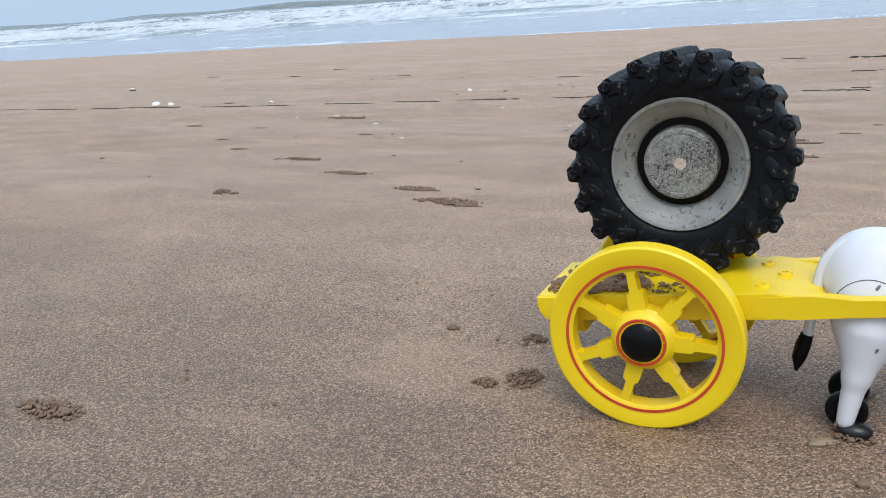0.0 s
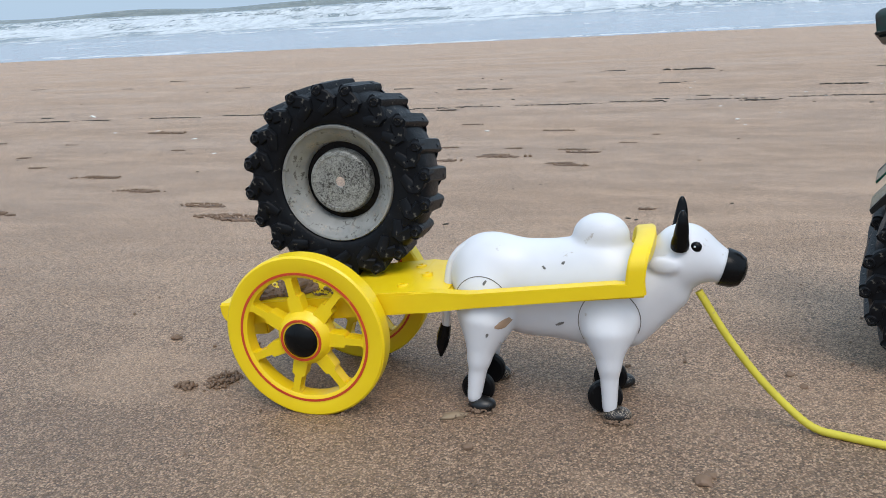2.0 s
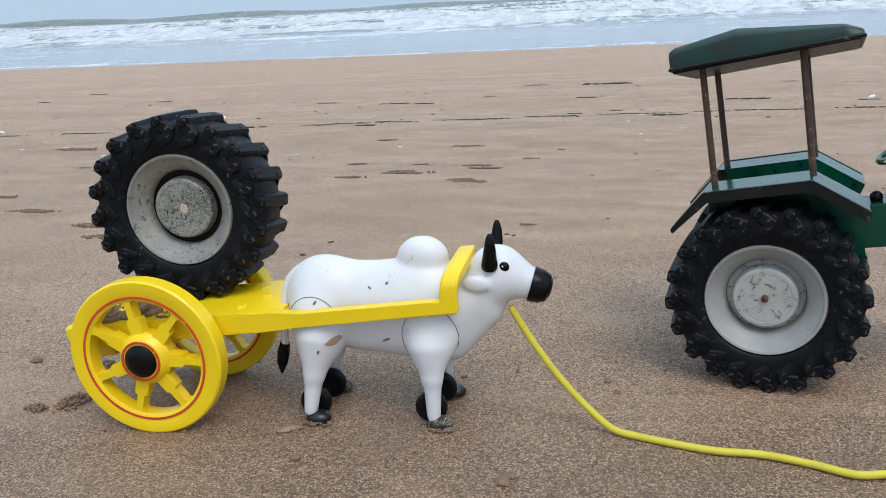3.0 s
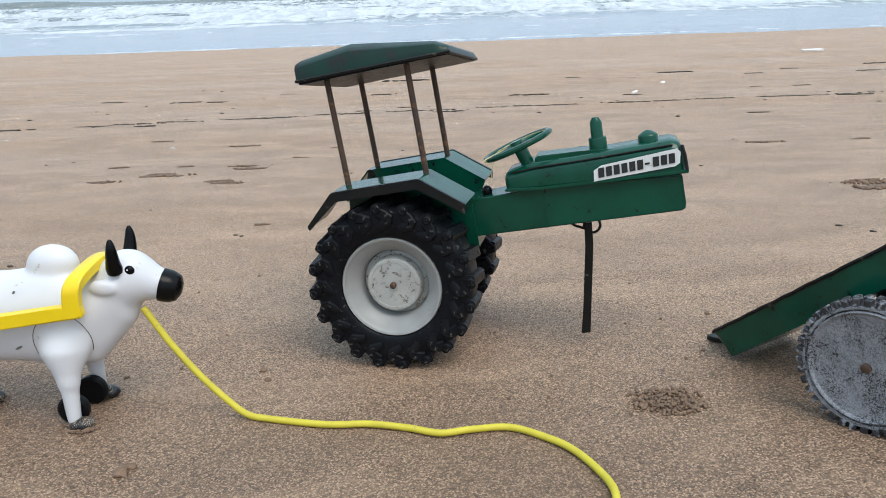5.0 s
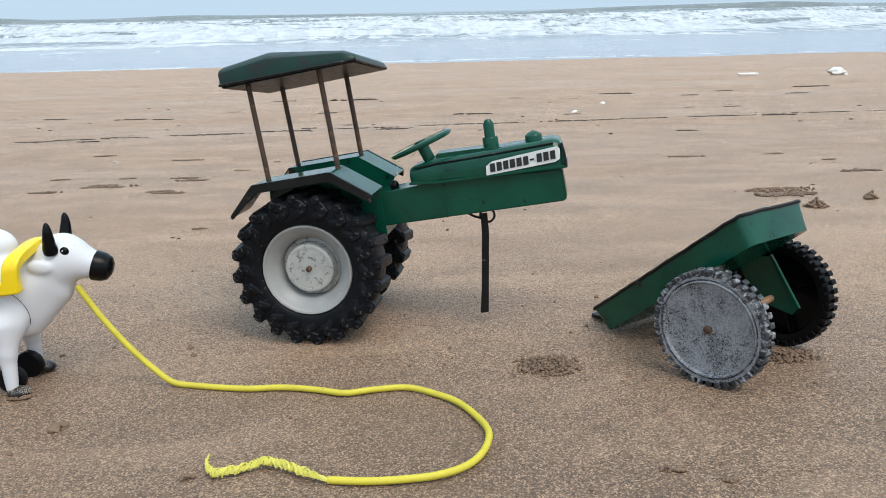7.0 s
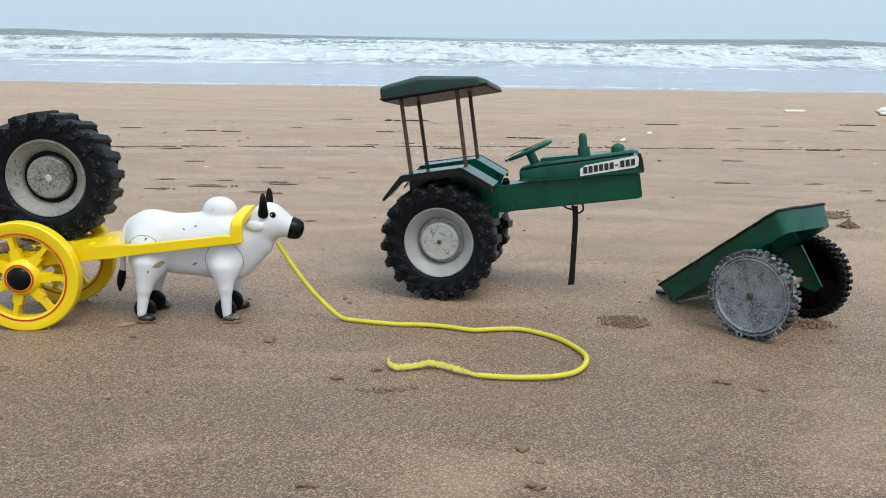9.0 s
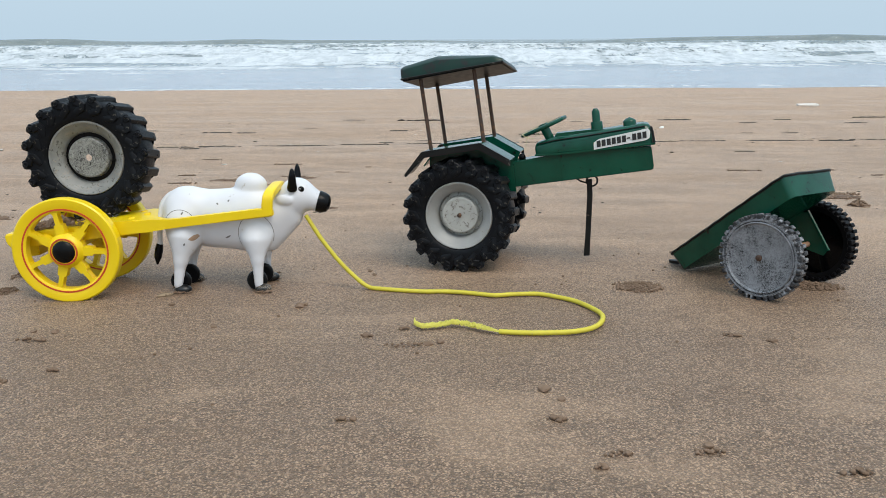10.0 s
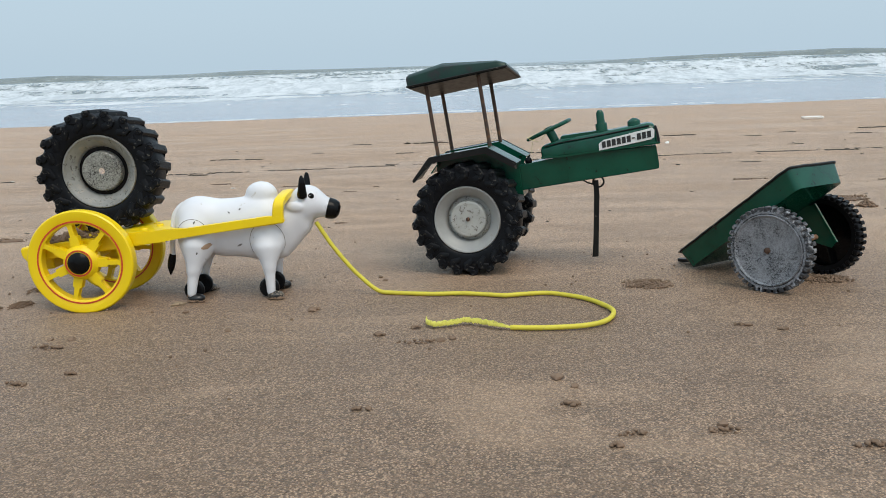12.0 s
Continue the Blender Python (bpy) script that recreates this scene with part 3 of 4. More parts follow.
def blob(g, c, r, lean=0.0):
    p = (g - np.array(c)) / 1.0
    if lean:
        s, k = math.sin(radians(lean)), math.cos(radians(lean))
        p = np.stack([p[..., 0] * k + p[..., 2] * s, p[..., 1], -p[..., 0] * s + p[..., 2] * k], -1)
    q = np.sqrt(((p / np.array(r)) ** 2).sum(-1))
    return (q - 1) * min(r) * 0.9


def limb(g, a, b, ra, rb):
    a, b = np.array(a), np.array(b)
    d = b - a
    t = np.clip(((g - a) @ d) / (d @ d), 0, 1)
    return np.sqrt(((g - a - t[..., None] * d) ** 2).sum(-1)) - (ra + (rb - ra) * t)


def join(a, b, k):
    h = np.clip(0.5 + 0.5 * (b - a) / k, 0, 1)
    return b + (a - b) * h - k * h * (1 - h)


def bull_field(g):
    """The bull's body; lengths in millimetres."""
    v = blob(g, (-38.5, 0, 75), (20.5, 18.5, 21.5))
    v = join(v, blob(g, (-8, 0, 66.5), (42, 18.5, 28)), 10)
    v = join(v, blob(g, (26, 0, 66), (24, 18.5, 30)), 12)
    v = join(v, limb(g, (38, 0, 68), (62, 0, 82), 18, 13.5), 9)
    v = join(v, limb(g, (40, 0, 46), (60, 0, 66), 9, 9), 9)
    v = join(v, blob(g, (23.5, 0, 97), (15, 10, 12.5)), 1.6)
    v = join(v, blob(g, (66, 0, 89), (16, 12.5, 15.5)), 5)
    v = join(v, limb(g, (68, 0, 88), (85, 0, 82), 12.5, 9.2), 5)
    for s in (-1, 1):
        v = join(v, blob(g, (-38, s * 13, 61), (17, 11.5, 24), 8), 2)
        v = join(v, limb(g, (-38, s * 16, 52), (-41, s * 19.5, 31), 13, 6.6), 5)
        v = join(v, limb(g, (-41, s * 19.5, 32), (-44.5, s * 21.5, 8), 5.9, 4.1), 3)
        v = join(v, blob(g, (29, s * 14.5, 55), (15.5, 9.5, 18)), 0.6)
        v = join(v, limb(g, (28.5, s * 16, 48), (29.5, s * 19, 31), 12, 6.2), 4)
        v = join(v, limb(g, (29.5, s * 19, 32), (30, s * 21, 7), 5.6, 4.0), 3)
        v = join(v, blob(g, (56, s * 14.6, 86), (8.6, 2.8, 5.0), -6), 0.4)
    return v


co, fs = skin(bull_field, (-70, -36, 0), (106, 36, 118), 1.5)
bull_bm = bmesh.new()
vs = [bull_bm.verts.new(p / 1000) for p in co]
for q in fs:
    bull_bm.faces.new([vs[i] for i in q])
bmesh.ops.smooth_vert(bull_bm, verts=bull_bm.verts, factor=0.5, use_axis_x=True, use_axis_y=True, use_axis_z=True)
bmesh.ops.recalc_face_normals(bull_bm, faces=bull_bm.faces)


def ball(c, r, stretch=(1, 1, 1), sub=3):
    bm = bmesh.new()
    bmesh.ops.create_icosphere(bm, subdivisions=sub, radius=1, matrix=Matrix.Translation(c) @ Matrix.Diagonal((r * stretch[0], r * stretch[1], r * stretch[2], 1)))
    return bm


bull = thing("toy_bull", TILT @ pose(0.051, 0.437, -0.0004, 0, 0, 2), "white plastic toy humped bull, yoked to the yellow cart", "toy bull")
skin_tree = BVHTree.FromBMesh(bull_bm)
part("body", bull_bm, M_WHITE, bull, "glossy white scuffed plastic body", smooth=60)
part("muzzle", moved(lathe([(0.0001, -0.0120), (0.0045, -0.0116), (0.0078, -0.0098), (0.0096, -0.0060), (0.0101, -0.0015), (0.0101, 0.0000), (0.0001, 0.0000)], 32), pose(0.0852, 0, 0.0820, 0, 0, 90) @ pose(0, 0, 0, 16, 0, 0)), M_BLACK, bull, "black muzzle")
for s in (-1, 1):
    part("horn", tube(smooth_path([(0.0635, s * 0.0120, 0.0950), (0.0640, s * 0.0145, 0.1010), (0.0645, s * 0.0160, 0.1085), (0.0645, s * 0.0160, 0.1150)], 4), [0.0046, 0.0047, 0.0046, 0.0043, 0.0040, 0.0038, 0.0036, 0.0033, 0.0030, 0.0027, 0.0023, 0.0018, 0.0008], 12), M_BLACK, bull, "shiny black horn")
    eye_ob = part("eye", ball((0.0715, s * 0.0112, 0.0950), 0.0030, (1, 0.62, 1), 2), M_BLACK, bull, "black painted eye")
    part("glint", ball((0.0708, s * 0.0129, 0.0957), 0.0006, (1, 0.5, 1), 1), M_WHITE, eye_ob, "white dot")
    for x, z, rx, rz, lo, hi in ((0.0292, 0.0550, 0.0160, 0.0188, -25, 215), (-0.0390, 0.0620, 0.0150, 0.0165, 20, 172)):
        line = []
        for a in np.linspace(radians(lo), radians(hi), 40):
            hit = skin_tree.ray_cast(Vector((x + rx * math.cos(a), s * 0.06, z + rz * math.sin(a))), Vector((0, -s, 0)))[0]
            if hit is not None and hit.y * s > 0.006:
                line.append(hit)
        if len(line) > 5:
            part("leg_seam", tube(line, 0.00027, 5), M_SEAM, bull, "dark joint line round the leg")
    for x, z, rx, rz, turn in ((-0.0262, 0.0530, 0.0041, 0.0022, 20), (0.0030, 0.0520, 0.0028, 0.0008, 28), (-0.0360, 0.0755, 0.0014, 0.0008, 60), (-0.0050, 0.0830, 0.0012, 0.0006, 140), (0.0050, 0.0855, 0.0011, 0.0007, 30), (-0.0345, 0.0475, 0.0013, 0.0008, 70)):
        if s > 0:
            continue
        co, c, d = [], math.cos(radians(turn)), math.sin(radians(turn))
        for ring, share in enumerate((0.0, 0.35, 0.7, 1.0)):
            for k in range(16):
                a, q = 2 * math.pi * k / 16, share * (1 + 0.45 * noise.noise((k * 1.3, x * 900, z * 700)))
                u, v = rx * q * math.cos(a), rz * q * math.sin(a)
                hit = skin_tree.ray_cast(Vector((x + u * c - v * d, -0.06, z + u * d + v * c)), Vector((0, 1, 0)))[0]
                co.append((hit if hit is not None else Vector((x, -0.018, z))) + Vector((0, -0.00025, 0)))
        patch = bmesh.new()
        pv = [patch.verts.new(p) for p in co]
        for ring in range(3):
            for k in range(16):
                patch.faces.new((pv[ring * 16 + k], pv[ring * 16 + (k + 1) % 16], pv[ring * 16 + 16 + (k + 1) % 16], pv[ring * 16 + 16 + k]))
        part("scuff", patch, M_STAIN if rx > 0.004 else M_SCUFF, bull, "brown stain" if rx > 0.004 else "dark scuff mark")
    for x in (0.034, -0.040):
        part("hoof", ball((x, s * 0.0215, 0.0036), 0.0062, (1.25, 0.95, 0.72), 3), M_HOOF, bull, "black hoof caked with sand")
    for x in (0.027, -0.044):
        part("wheel", moved(lathe([(0.0001, -0.003), (0.0078, -0.003), (0.0093, -0.0018), (0.0096, 0), (0.0093, 0.0018), (0.0078, 0.003), (0.0001, 0.003)], 28), pose(x + (0.001 if s > 0 else 0), s * 0.0130, 0.0098)), M_RUBBER_CLEAN, bull, "small black wheel beside the leg")
tail = part("tail", tube(smooth_path([(-0.0490, -0.004, 0.0915), (-0.0545, -0.005, 0.0870), (-0.0590, -0.006, 0.0790), (-0.0610, -0.007, 0.0650), (-0.0625, -0.007, 0.0520), (-0.0635, -0.006, 0.041)], 4), 0.0024, 10), M_WHITE, bull, "thin hanging white tail")
part("tail_tuft", tube([(-0.0635, -0.006, 0.044), (-0.0650, -0.006, 0.038), (-0.0665, -0.006, 0.031), (-0.0675, -0.006, 0.024)], [0.0030, 0.0038, 0.0034, 0.0008], 10), M_BLACK, tail, "black tail tuft")


# ---- tractor ----
tractor = thing("toy_tractor", TILT @ pose(0.281, 0.551, 0.001, 0, 0, -12), "green tin toy tractor, front wheels missing, propped on a stand", "toy tractor")
T = pose(0.0035, 0, 0.0565, 0, -7.5, 0)
for s in (-1, 1):
    wm = pose(0, s * 0.0440, 0.0560, 0, 17 if s < 0 else 5, 0 if s < 0 else 180)
    w = again(rim_ob, wm, tractor)
    w.name = "wheel"
    w["label"] = "off-white dished wheel"
    w.data = rim_ob.data.copy()
    w.data.materials.clear()
    w.data.materials.append(M_RIM_WHITE)
    t = again(tyre_ob, Matrix(), w)
    t["label"] = "black rubber tyre with tall lugs"
    again(lug_ob, Matrix(), w)
    ring_of_lugs(lug_ob, w)
    part("hub_plate", hub_plate(0.0012), M_HUB_WHITE, w, "cracked white hub plate")
    part("axle_end", tube([(0, 0.01, 0), (0, -0.0118, 0), (0, -0.0128, 0)], [0.0021, 0.0021, 0.0012], 12), M_RUST, w, "rusty axle end")
part("axle", tube([(0, -0.040, 0.0550), (0, 0.040, 0.0550)], 0.003, 12), M_RUST, tractor)
part("gearbox", box(-0.020, 0.052, -0.0215, 0.0215, 0.010, 0.043, 0.0015), M_GREEN, tractor, m=T)
part("chassis", prism([(0.046, 0.0175), (0.190, 0.0205), (0.1915, 0.023), (0.1905, 0.0445), (0.100, 0.0470), (0.046, 0.0435)], -0.0150, 0.0150, 0.0010), M_GREEN_OLD, tractor, "dark green tin chassis box", T)
part("seam", box(0.0985, 0.1005, -0.0156, 0.0156, 0.0185, 0.0465, 0.0005), M_GREEN, tractor, m=T)


def hood():
    rings = []
    for x, zb, zs, zt, wide in ((0.0755, 0.0490, 0.0555, 0.0575, 0.0150), (0.0775, 0.0480, 0.0560, 0.0600, 0.0165), (0.0950, 0.0480, 0.0590, 0.0640, 0.0180), (0.1300, 0.0475, 0.0600, 0.0650, 0.0185), (0.1850, 0.0470, 0.0625, 0.0675, 0.0185), (0.1900, 0.0470, 0.0615, 0.0660, 0.0178), (0.1925, 0.0480, 0.0580, 0.0610, 0.0160)):
        rings.append([(x, -wide, zb), (x, -wide, zs), (x, -wide * 0.80, zt), (x, wide * 0.80, zt), (x, wide, zs), (x, wide, zb)])
    return soften(loft(rings), 0.0008, 1)


part("hood", hood(), M_GREEN_OLD, tractor, "green bonnet with chipped black edges", T)
part("hood_rim", prism([(0.0750, 0.0475), (0.0980, 0.0462), (0.1945, 0.0458), (0.1945, 0.0480), (0.0980, 0.0482), (0.0750, 0.0494)], -0.0195, 0.0195, 0.0004), M_GREEN, tractor, m=T)
part("front_edge", tube([(0.1915, -0.0170, 0.0640), (0.1928, -0.0182, 0.0580), (0.1935, -0.0192, 0.0480)], 0.0012, 6), M_EDGE, tractor, "black worn front edge", T)
part("edge_trim", tube([(0.080, -0.0168, 0.0592), (0.098, -0.0181, 0.0612), (0.130, -0.0180, 0.0622), (0.186, -0.0180, 0.0650)], 0.0007, 6), M_EDGE, tractor, m=T)
part("dashboard", prism([(0.096, 0.061), (0.097, 0.0675), (0.130, 0.0672), (0.150, 0.066), (0.150, 0.061)], -0.0105, 0.0105, 0.0010), M_GREEN, tractor, m=T)
part("exhaust_base", lathe([(0.0001, 0.009), (0.0055, 0.009), (0.0060, 0.008), (0.0060, 0.0), (0.0001, 0.0)], 20), M_GREEN, tractor, m=T @ pose(0.139, -0.002, 0.0650, 90, 0, 0))
part("exhaust_pipe", lathe([(0.0001, 0.0225), (0.0020, 0.0222), (0.0040, 0.0190), (0.0042, 0.0)], 20), M_GREEN, tractor, m=T @ pose(0.139, -0.002, 0.0650, 90, 0, 0))
part("filler_cap", lathe([(0.0001, 0.0095), (0.0030, 0.0085), (0.0060, 0.0065), (0.0065, 0.0055), (0.0065, 0.0)], 24), M_GREEN, tractor, m=T @ pose(0.1715, -0.002, 0.0650, 90, 0, 0))

# name plate: brand lettering is kept as plain black bars
plate = part("name_plate", prism([(0.1345, 0.0475), (0.1350, 0.0545), (0.1400, 0.0575), (0.1885, 0.0625), (0.1905, 0.0600), (0.1895, 0.0530), (0.1860, 0.0512)], -0.0196, -0.0188, 0.0), M_PLATE, tractor, "white sticker with black block lettering", T)
for i in range(10):
    x0 = 0.1378 + i * 0.00500
    z0 = 0.0496 + i * 0.00042
    if i == 6:
        part("letter_bar", prism([(x0, z0 + 0.0024), (x0 + 0.0030, z0 + 0.0026), (x0 + 0.0030, z0 + 0.0038), (x0, z0 + 0.0036)], -0.0201, -0.0194), M_INK, plate)
    else:
        part("letter_bar", prism([(x0, z0), (x0 + 0.0038, z0 + 0.0003), (x0 + 0.0040, z0 + 0.0066), (x0 + 0.0002, z0 + 0.0063)], -0.0201, -0.0194), M_INK, plate)

for s in (-1, 1):
    top = [(-0.0540, 0.0470), (-0.0330, 0.0680), (0.0270, 0.0700), (0.0550, 0.0500)]
    line = top + [(x * 0.99 + 0.0002, z - 0.0012) for x, z in top[::-1]]
    y0, y1 = sorted((s * 0.0590, s * 0.0220))
    fender = part("mudguard", prism(line, y0, y1, 0.0), M_GREEN_OLD, tractor, "green tin mudguard with black worn edges", T)
    e0, e1 = sorted((s * 0.0598, s * 0.0560))
    part("mudguard_edge", prism([(x, z + 0.0004) for x, z in top] + [(0.0540, 0.0440), (0.0250, 0.0645), (-0.0310, 0.0625), (-0.0530, 0.0445)], e0, e1, 0.0005), M_EDGE, fender, "blackened chipped edge")
    i0, i1 = sorted((s * 0.0235, s * 0.0220))
    part("mudguard_side", prism([(-0.0330, 0.0672), (0.0270, 0.0690), (0.0550, 0.0495), (0.0440, 0.0300), (-0.0380, 0.0280)], i0, i1), M_GREEN_OLD, fender)
    for x in (-0.0285, 0.0270):
        part("canopy_post", tube([(x, s * 0.0350, 0.0665), (x - 0.001, s * 0.0350, (0.1400 if x < 0 else 0.1423) - (0.0082 if s > 0 else 0.0))], 0.0020, 10), M_RUST, tractor, "thin rusty canopy post", T)


def canopy():
    rings = []
    for x, zb, zt, inset in ((-0.0465, 0.1400, 0.1505, 0.002), (-0.0440, 0.1395, 0.1530, 0.006), (-0.0080, 0.1400, 0.1575, 0.010), (0.0480, 0.1395, 0.1480, 0.009), (0.0570, 0.1390, 0.1430, 0.004)):
        h = 0.046
        rings.append([(x, -h, zb), (x, -h + 0.001, zb + (zt - zb) * 0.70), (x, -h + inset, zt), (x, h - inset, zt), (x, h - 0.001, zb + (zt - zb) * 0.70), (x, h, zb)])
    return soften(loft(rings), 0.0006, 1)


LID = T @ pose(-0.0465, -0.046, 0.1412, -6, -2.4) @ pose(0.0465, 0.046, -0.1395)   # the canopy sags towards its far side
part("canopy", canopy(), M_CANOPY, tractor, "dark green tin canopy, blackened at its edges", LID)
for s in (-1, 1):
    part("canopy_edge", tube([(-0.0465, s * 0.0462, 0.1400), (0.0570, s * 0.0462, 0.1390)], 0.0011, 6), M_EDGE, tractor, m=LID)
for x, z in ((-0.0465, 0.1400), (0.0570, 0.1390)):
    part("canopy_edge", tube([(x, -0.0462, z), (x, 0.0462, z)], 0.0011, 6), M_EDGE, tractor, m=LID)
# Added black plate: stands for the shade inside the hollow tin canopy.
part("canopy_shade_plate", box(-0.0455, 0.0558, -0.0450, 0.0450, 0.1376, 0.1392, 0.0004), M_RUBBER_CLEAN, tractor, "black plate added for the dark of the hollow underside", LID)
W = T @ pose(0.0850, 0, 0.0752, 0, -17, 0)
ring = [(0.0235 * math.cos(a), 0.0235 * math.sin(a), 0) for a in np.linspace(0, 2 * math.pi, 41)]
wheel = part("steering_wheel", tube(ring, 0.0021, 8), M_GREEN, tractor, "green tilted steering wheel", W)
for i in range(4):
    a = math.pi / 4 + i * math.pi / 2
    part("steering_spoke", tube([(0, 0, 0), (0.0225 * math.cos(a), 0.0225 * math.sin(a), 0)], 0.0017, 6), M_GREEN, wheel)
part("steering_hub", lathe([(0.0001, 0.003), (0.0045, 0.003), (0.0055, -0.002), (0.0001, -0.002)], 18), M_GREEN, wheel, m=pose(0, 0, 0, 90, 0, 0))
part("steering_column", tube([(0.0920, 0, 0.0580), (0.0860, 0, 0.0735)], 0.0046, 14), M_GREEN, tractor, m=T)
for k in range(4):
    pts = [(0.0850 + 0.021 * math.cos(k + u * 2.2) * (1 - 0.1 * u), -0.006 + 0.020 * math.sin(k * 1.7 + u * 2.0), 0.0770 + 0.006 * math.cos(k + u * 2.2) - 0.022 * max(0, u - 0.62) * (1 + k % 2)) for u in np.linspace(0, 1, 14)]
    part("straw_strand", tube(pts, 0.00028, 5), M_STRAW, tractor, "dry straw strand caught on the steering wheel", T)
part("gear_knob", ball((0.0600, -0.004, 0.0465), 0.0038, (1, 1, 1.15), 2), M_BLACK, tractor, "black gear knob", T)
part("prop_loop", tube([(0.1290 + 0.0055 * math.cos(a), -0.004, 0.0145 + 0.0055 * math.sin(a)) for a in np.linspace(0, 2 * math.pi, 19)], 0.0010, 6), M_EDGE, tractor, "black wire loop", T)
part("prop_wire", tube([(0.1120, -0.004, 0.0195), (0.1180, -0.004, 0.0150), (0.1240, -0.004, 0.0125)], 0.0010, 6), M_EDGE, tractor, m=T)
part("prop_stand", soften(loft([[(x + a, -0.004 + b, z) for a, b in ((-w, -d), (w, -d), (w, d), (-w, d))] for x, z, w, d in ((0.1265, 0.0165, 0.0026, 0.0012), (0.1255, 0.0, 0.0028, 0.0013), (0.1190, -0.045, 0.0028, 0.0013), (0.1159, -0.0640, 0.0032, 0.0015))]), 0.0004, 1), M_EDGE, tractor, "thin black metal prop stand", T)


# ---- trailer ----
trailer = thing("toy_trailer", TILT @ pose(0.533, 0.387, 0, 0, 0, 127), "green tin toy trailer tipped forward on two silver wheels", "toy trailer")


def trailer_wheel(parent, m, face):
    tyre = lathe([(0.0300, -0.0002), (0.0335, 0.0006), (0.0352, 0.0004), (0.0362, -0.0010), (0.0366, -0.0050), (0.0362, -0.0098), (0.0340, -0.0112), (0.0300, -0.0112), (0.0318, -0.0095), (0.0318, -0.003)], 72)
    silver = face == M_SILVER
    w = part("wheel", tyre, M_TREAD if silver else M_RUBBER_CLEAN, parent, "black ribbed tyre", m)
    block = soften(box(0.0345, 0.0388, -0.0050, 0.0014, -0.0020, 0.0020), 0.0006, 1)
    inner = soften(box(0.0355, 0.0387, -0.0112, -0.0058, -0.0019, 0.0019), 0.0005, 1)
    bm = bmesh.new()
    for i in range(38):
        for row, one in enumerate((block, inner)):
            merge(bm, moved(one.copy(), pose(0, 0, 0, 0, (i + 0.5 * row) * 360 / 38, 0)))
    block.free(), inner.free()
    part("tread", bm, M_TREAD if silver else M_RUBBER_CLEAN, w, "blocky tyre tread", smooth=0)
    if face == M_SILVER:
        part("disc", lathe([(0.0001, -0.0002), (0.0285, -0.0002), (0.0300, 0.0002), (0.0306, 0.0012), (0.0314, 0.0016), (0.0320, 0.0012), (0.0323, -0.0002), (0.0328, -0.0002), (0.0332, 0.0011), (0.0350, 0.0010), (0.0355, -0.0020), (0.0001, -0.0020)], 64), M_SILVER, w, "scuffed silver painted disc")
        part("axle_end", tube([(0, -0.002, 0), (0, 0.0016, 0), (0, 0.0022, 0)], [0.0027, 0.0027, 0.0018], 12), M_RUST, w, "rusty axle end")
    else:
        part("disc", lathe([(0.0001, -0.0098), (0.0330, -0.0098), (0.0330, -0.0085), (0.0001, -0.0085)], 48), M_BLACK, w, "black hollow wheel back")
        for i in range(4):
            part("rib", moved(box(0.004, 0.0325, -0.0102, -0.003, -0.0007, 0.0007), pose(0, 0, 0, 0, 20 + i * 90, 0)), M_BLACK, w)
        part("boss", lathe([(0.0001, -0.001), (0.0055, -0.001), (0.0055, -0.011), (0.0001, -0.011)], 20), M_BLACK, w)
    return w


trailer_wheel(trailer, pose(0, 0, 0.0385, 0, 0, 4), M_SILVER)
trailer_wheel(trailer, pose(0.006, -0.1000, 0.0385, 0, 0, -4), M_RUBBER_CLEAN)
part("axle", tube([(0, -0.002, 0.0385), (0.005, -0.104, 0.0385)], 0.0026, 10), M_WOOD, trailer, "bare reddish wooden axle")

# tray frame: x along the tray from its raised rear end, z out of its floor
R = pose(-0.0070, -0.0552, 0.1102, 0, 0, -4) @ pose(0, 0, 0, 0, 38.0, 0)


def tray():
    """A shallow open tin box with thin walls that lean out."""
    L, H, D, t = 0.1540, 0.0358, 0.0195, 0.0009

    def ring(x0, x1, h, z, c=0.006):
        pts = []
        for cx, cy, a0 in ((x0 + c, -h + c, 180), (x1 - c, -h + c, 270), (x1 - c, h - c, 0), (x0 + c, h - c, 90)):
            pts += [(cx + c * math.cos(radians(a0 + k * 22.5)), cy + c * math.sin(radians(a0 + k * 22.5)), z) for k in range(5)]
        return pts

    rings = [ring(0.0036, L - 0.0025, H - 0.0025, -D), ring(0, L, H, 0.0), ring(0.0008, L - 0.0008, H - t, 0.0), ring(0.0046, L - 0.0040, H - 0.0035, -D + t)]
    return loft(rings)


part("tray", tray(), M_GREEN_OLD, trailer, "shallow green tin tray", R)
edge = []
for cx, cy, a0 in ((0.006, -0.0298, 180), (0.1480, -0.0298, 270), (0.1480, 0.0298, 0), (0.006, 0.0298, 90)):
    edge += [Vector((cx + 0.0064 * math.cos(radians(a0 + k * 22.5)), cy + 0.0064 * math.sin(radians(a0 + k * 22.5)), 0.0002)) for k in range(5)]
edge.append(edge[0])
line = []
for a, b in zip(edge, edge[1:]):
    n = max(1, int((b - a).length / 0.006))
    line += [a.lerp(b, k / n) + Vector((0, 0, random.uniform(-0.0003, 0.0003))) for k in range(n)]
part("tray_rim", tube(line + [edge[-1]], 0.0013, 6), M_EDGE, trailer, "blackened folded rim", R)
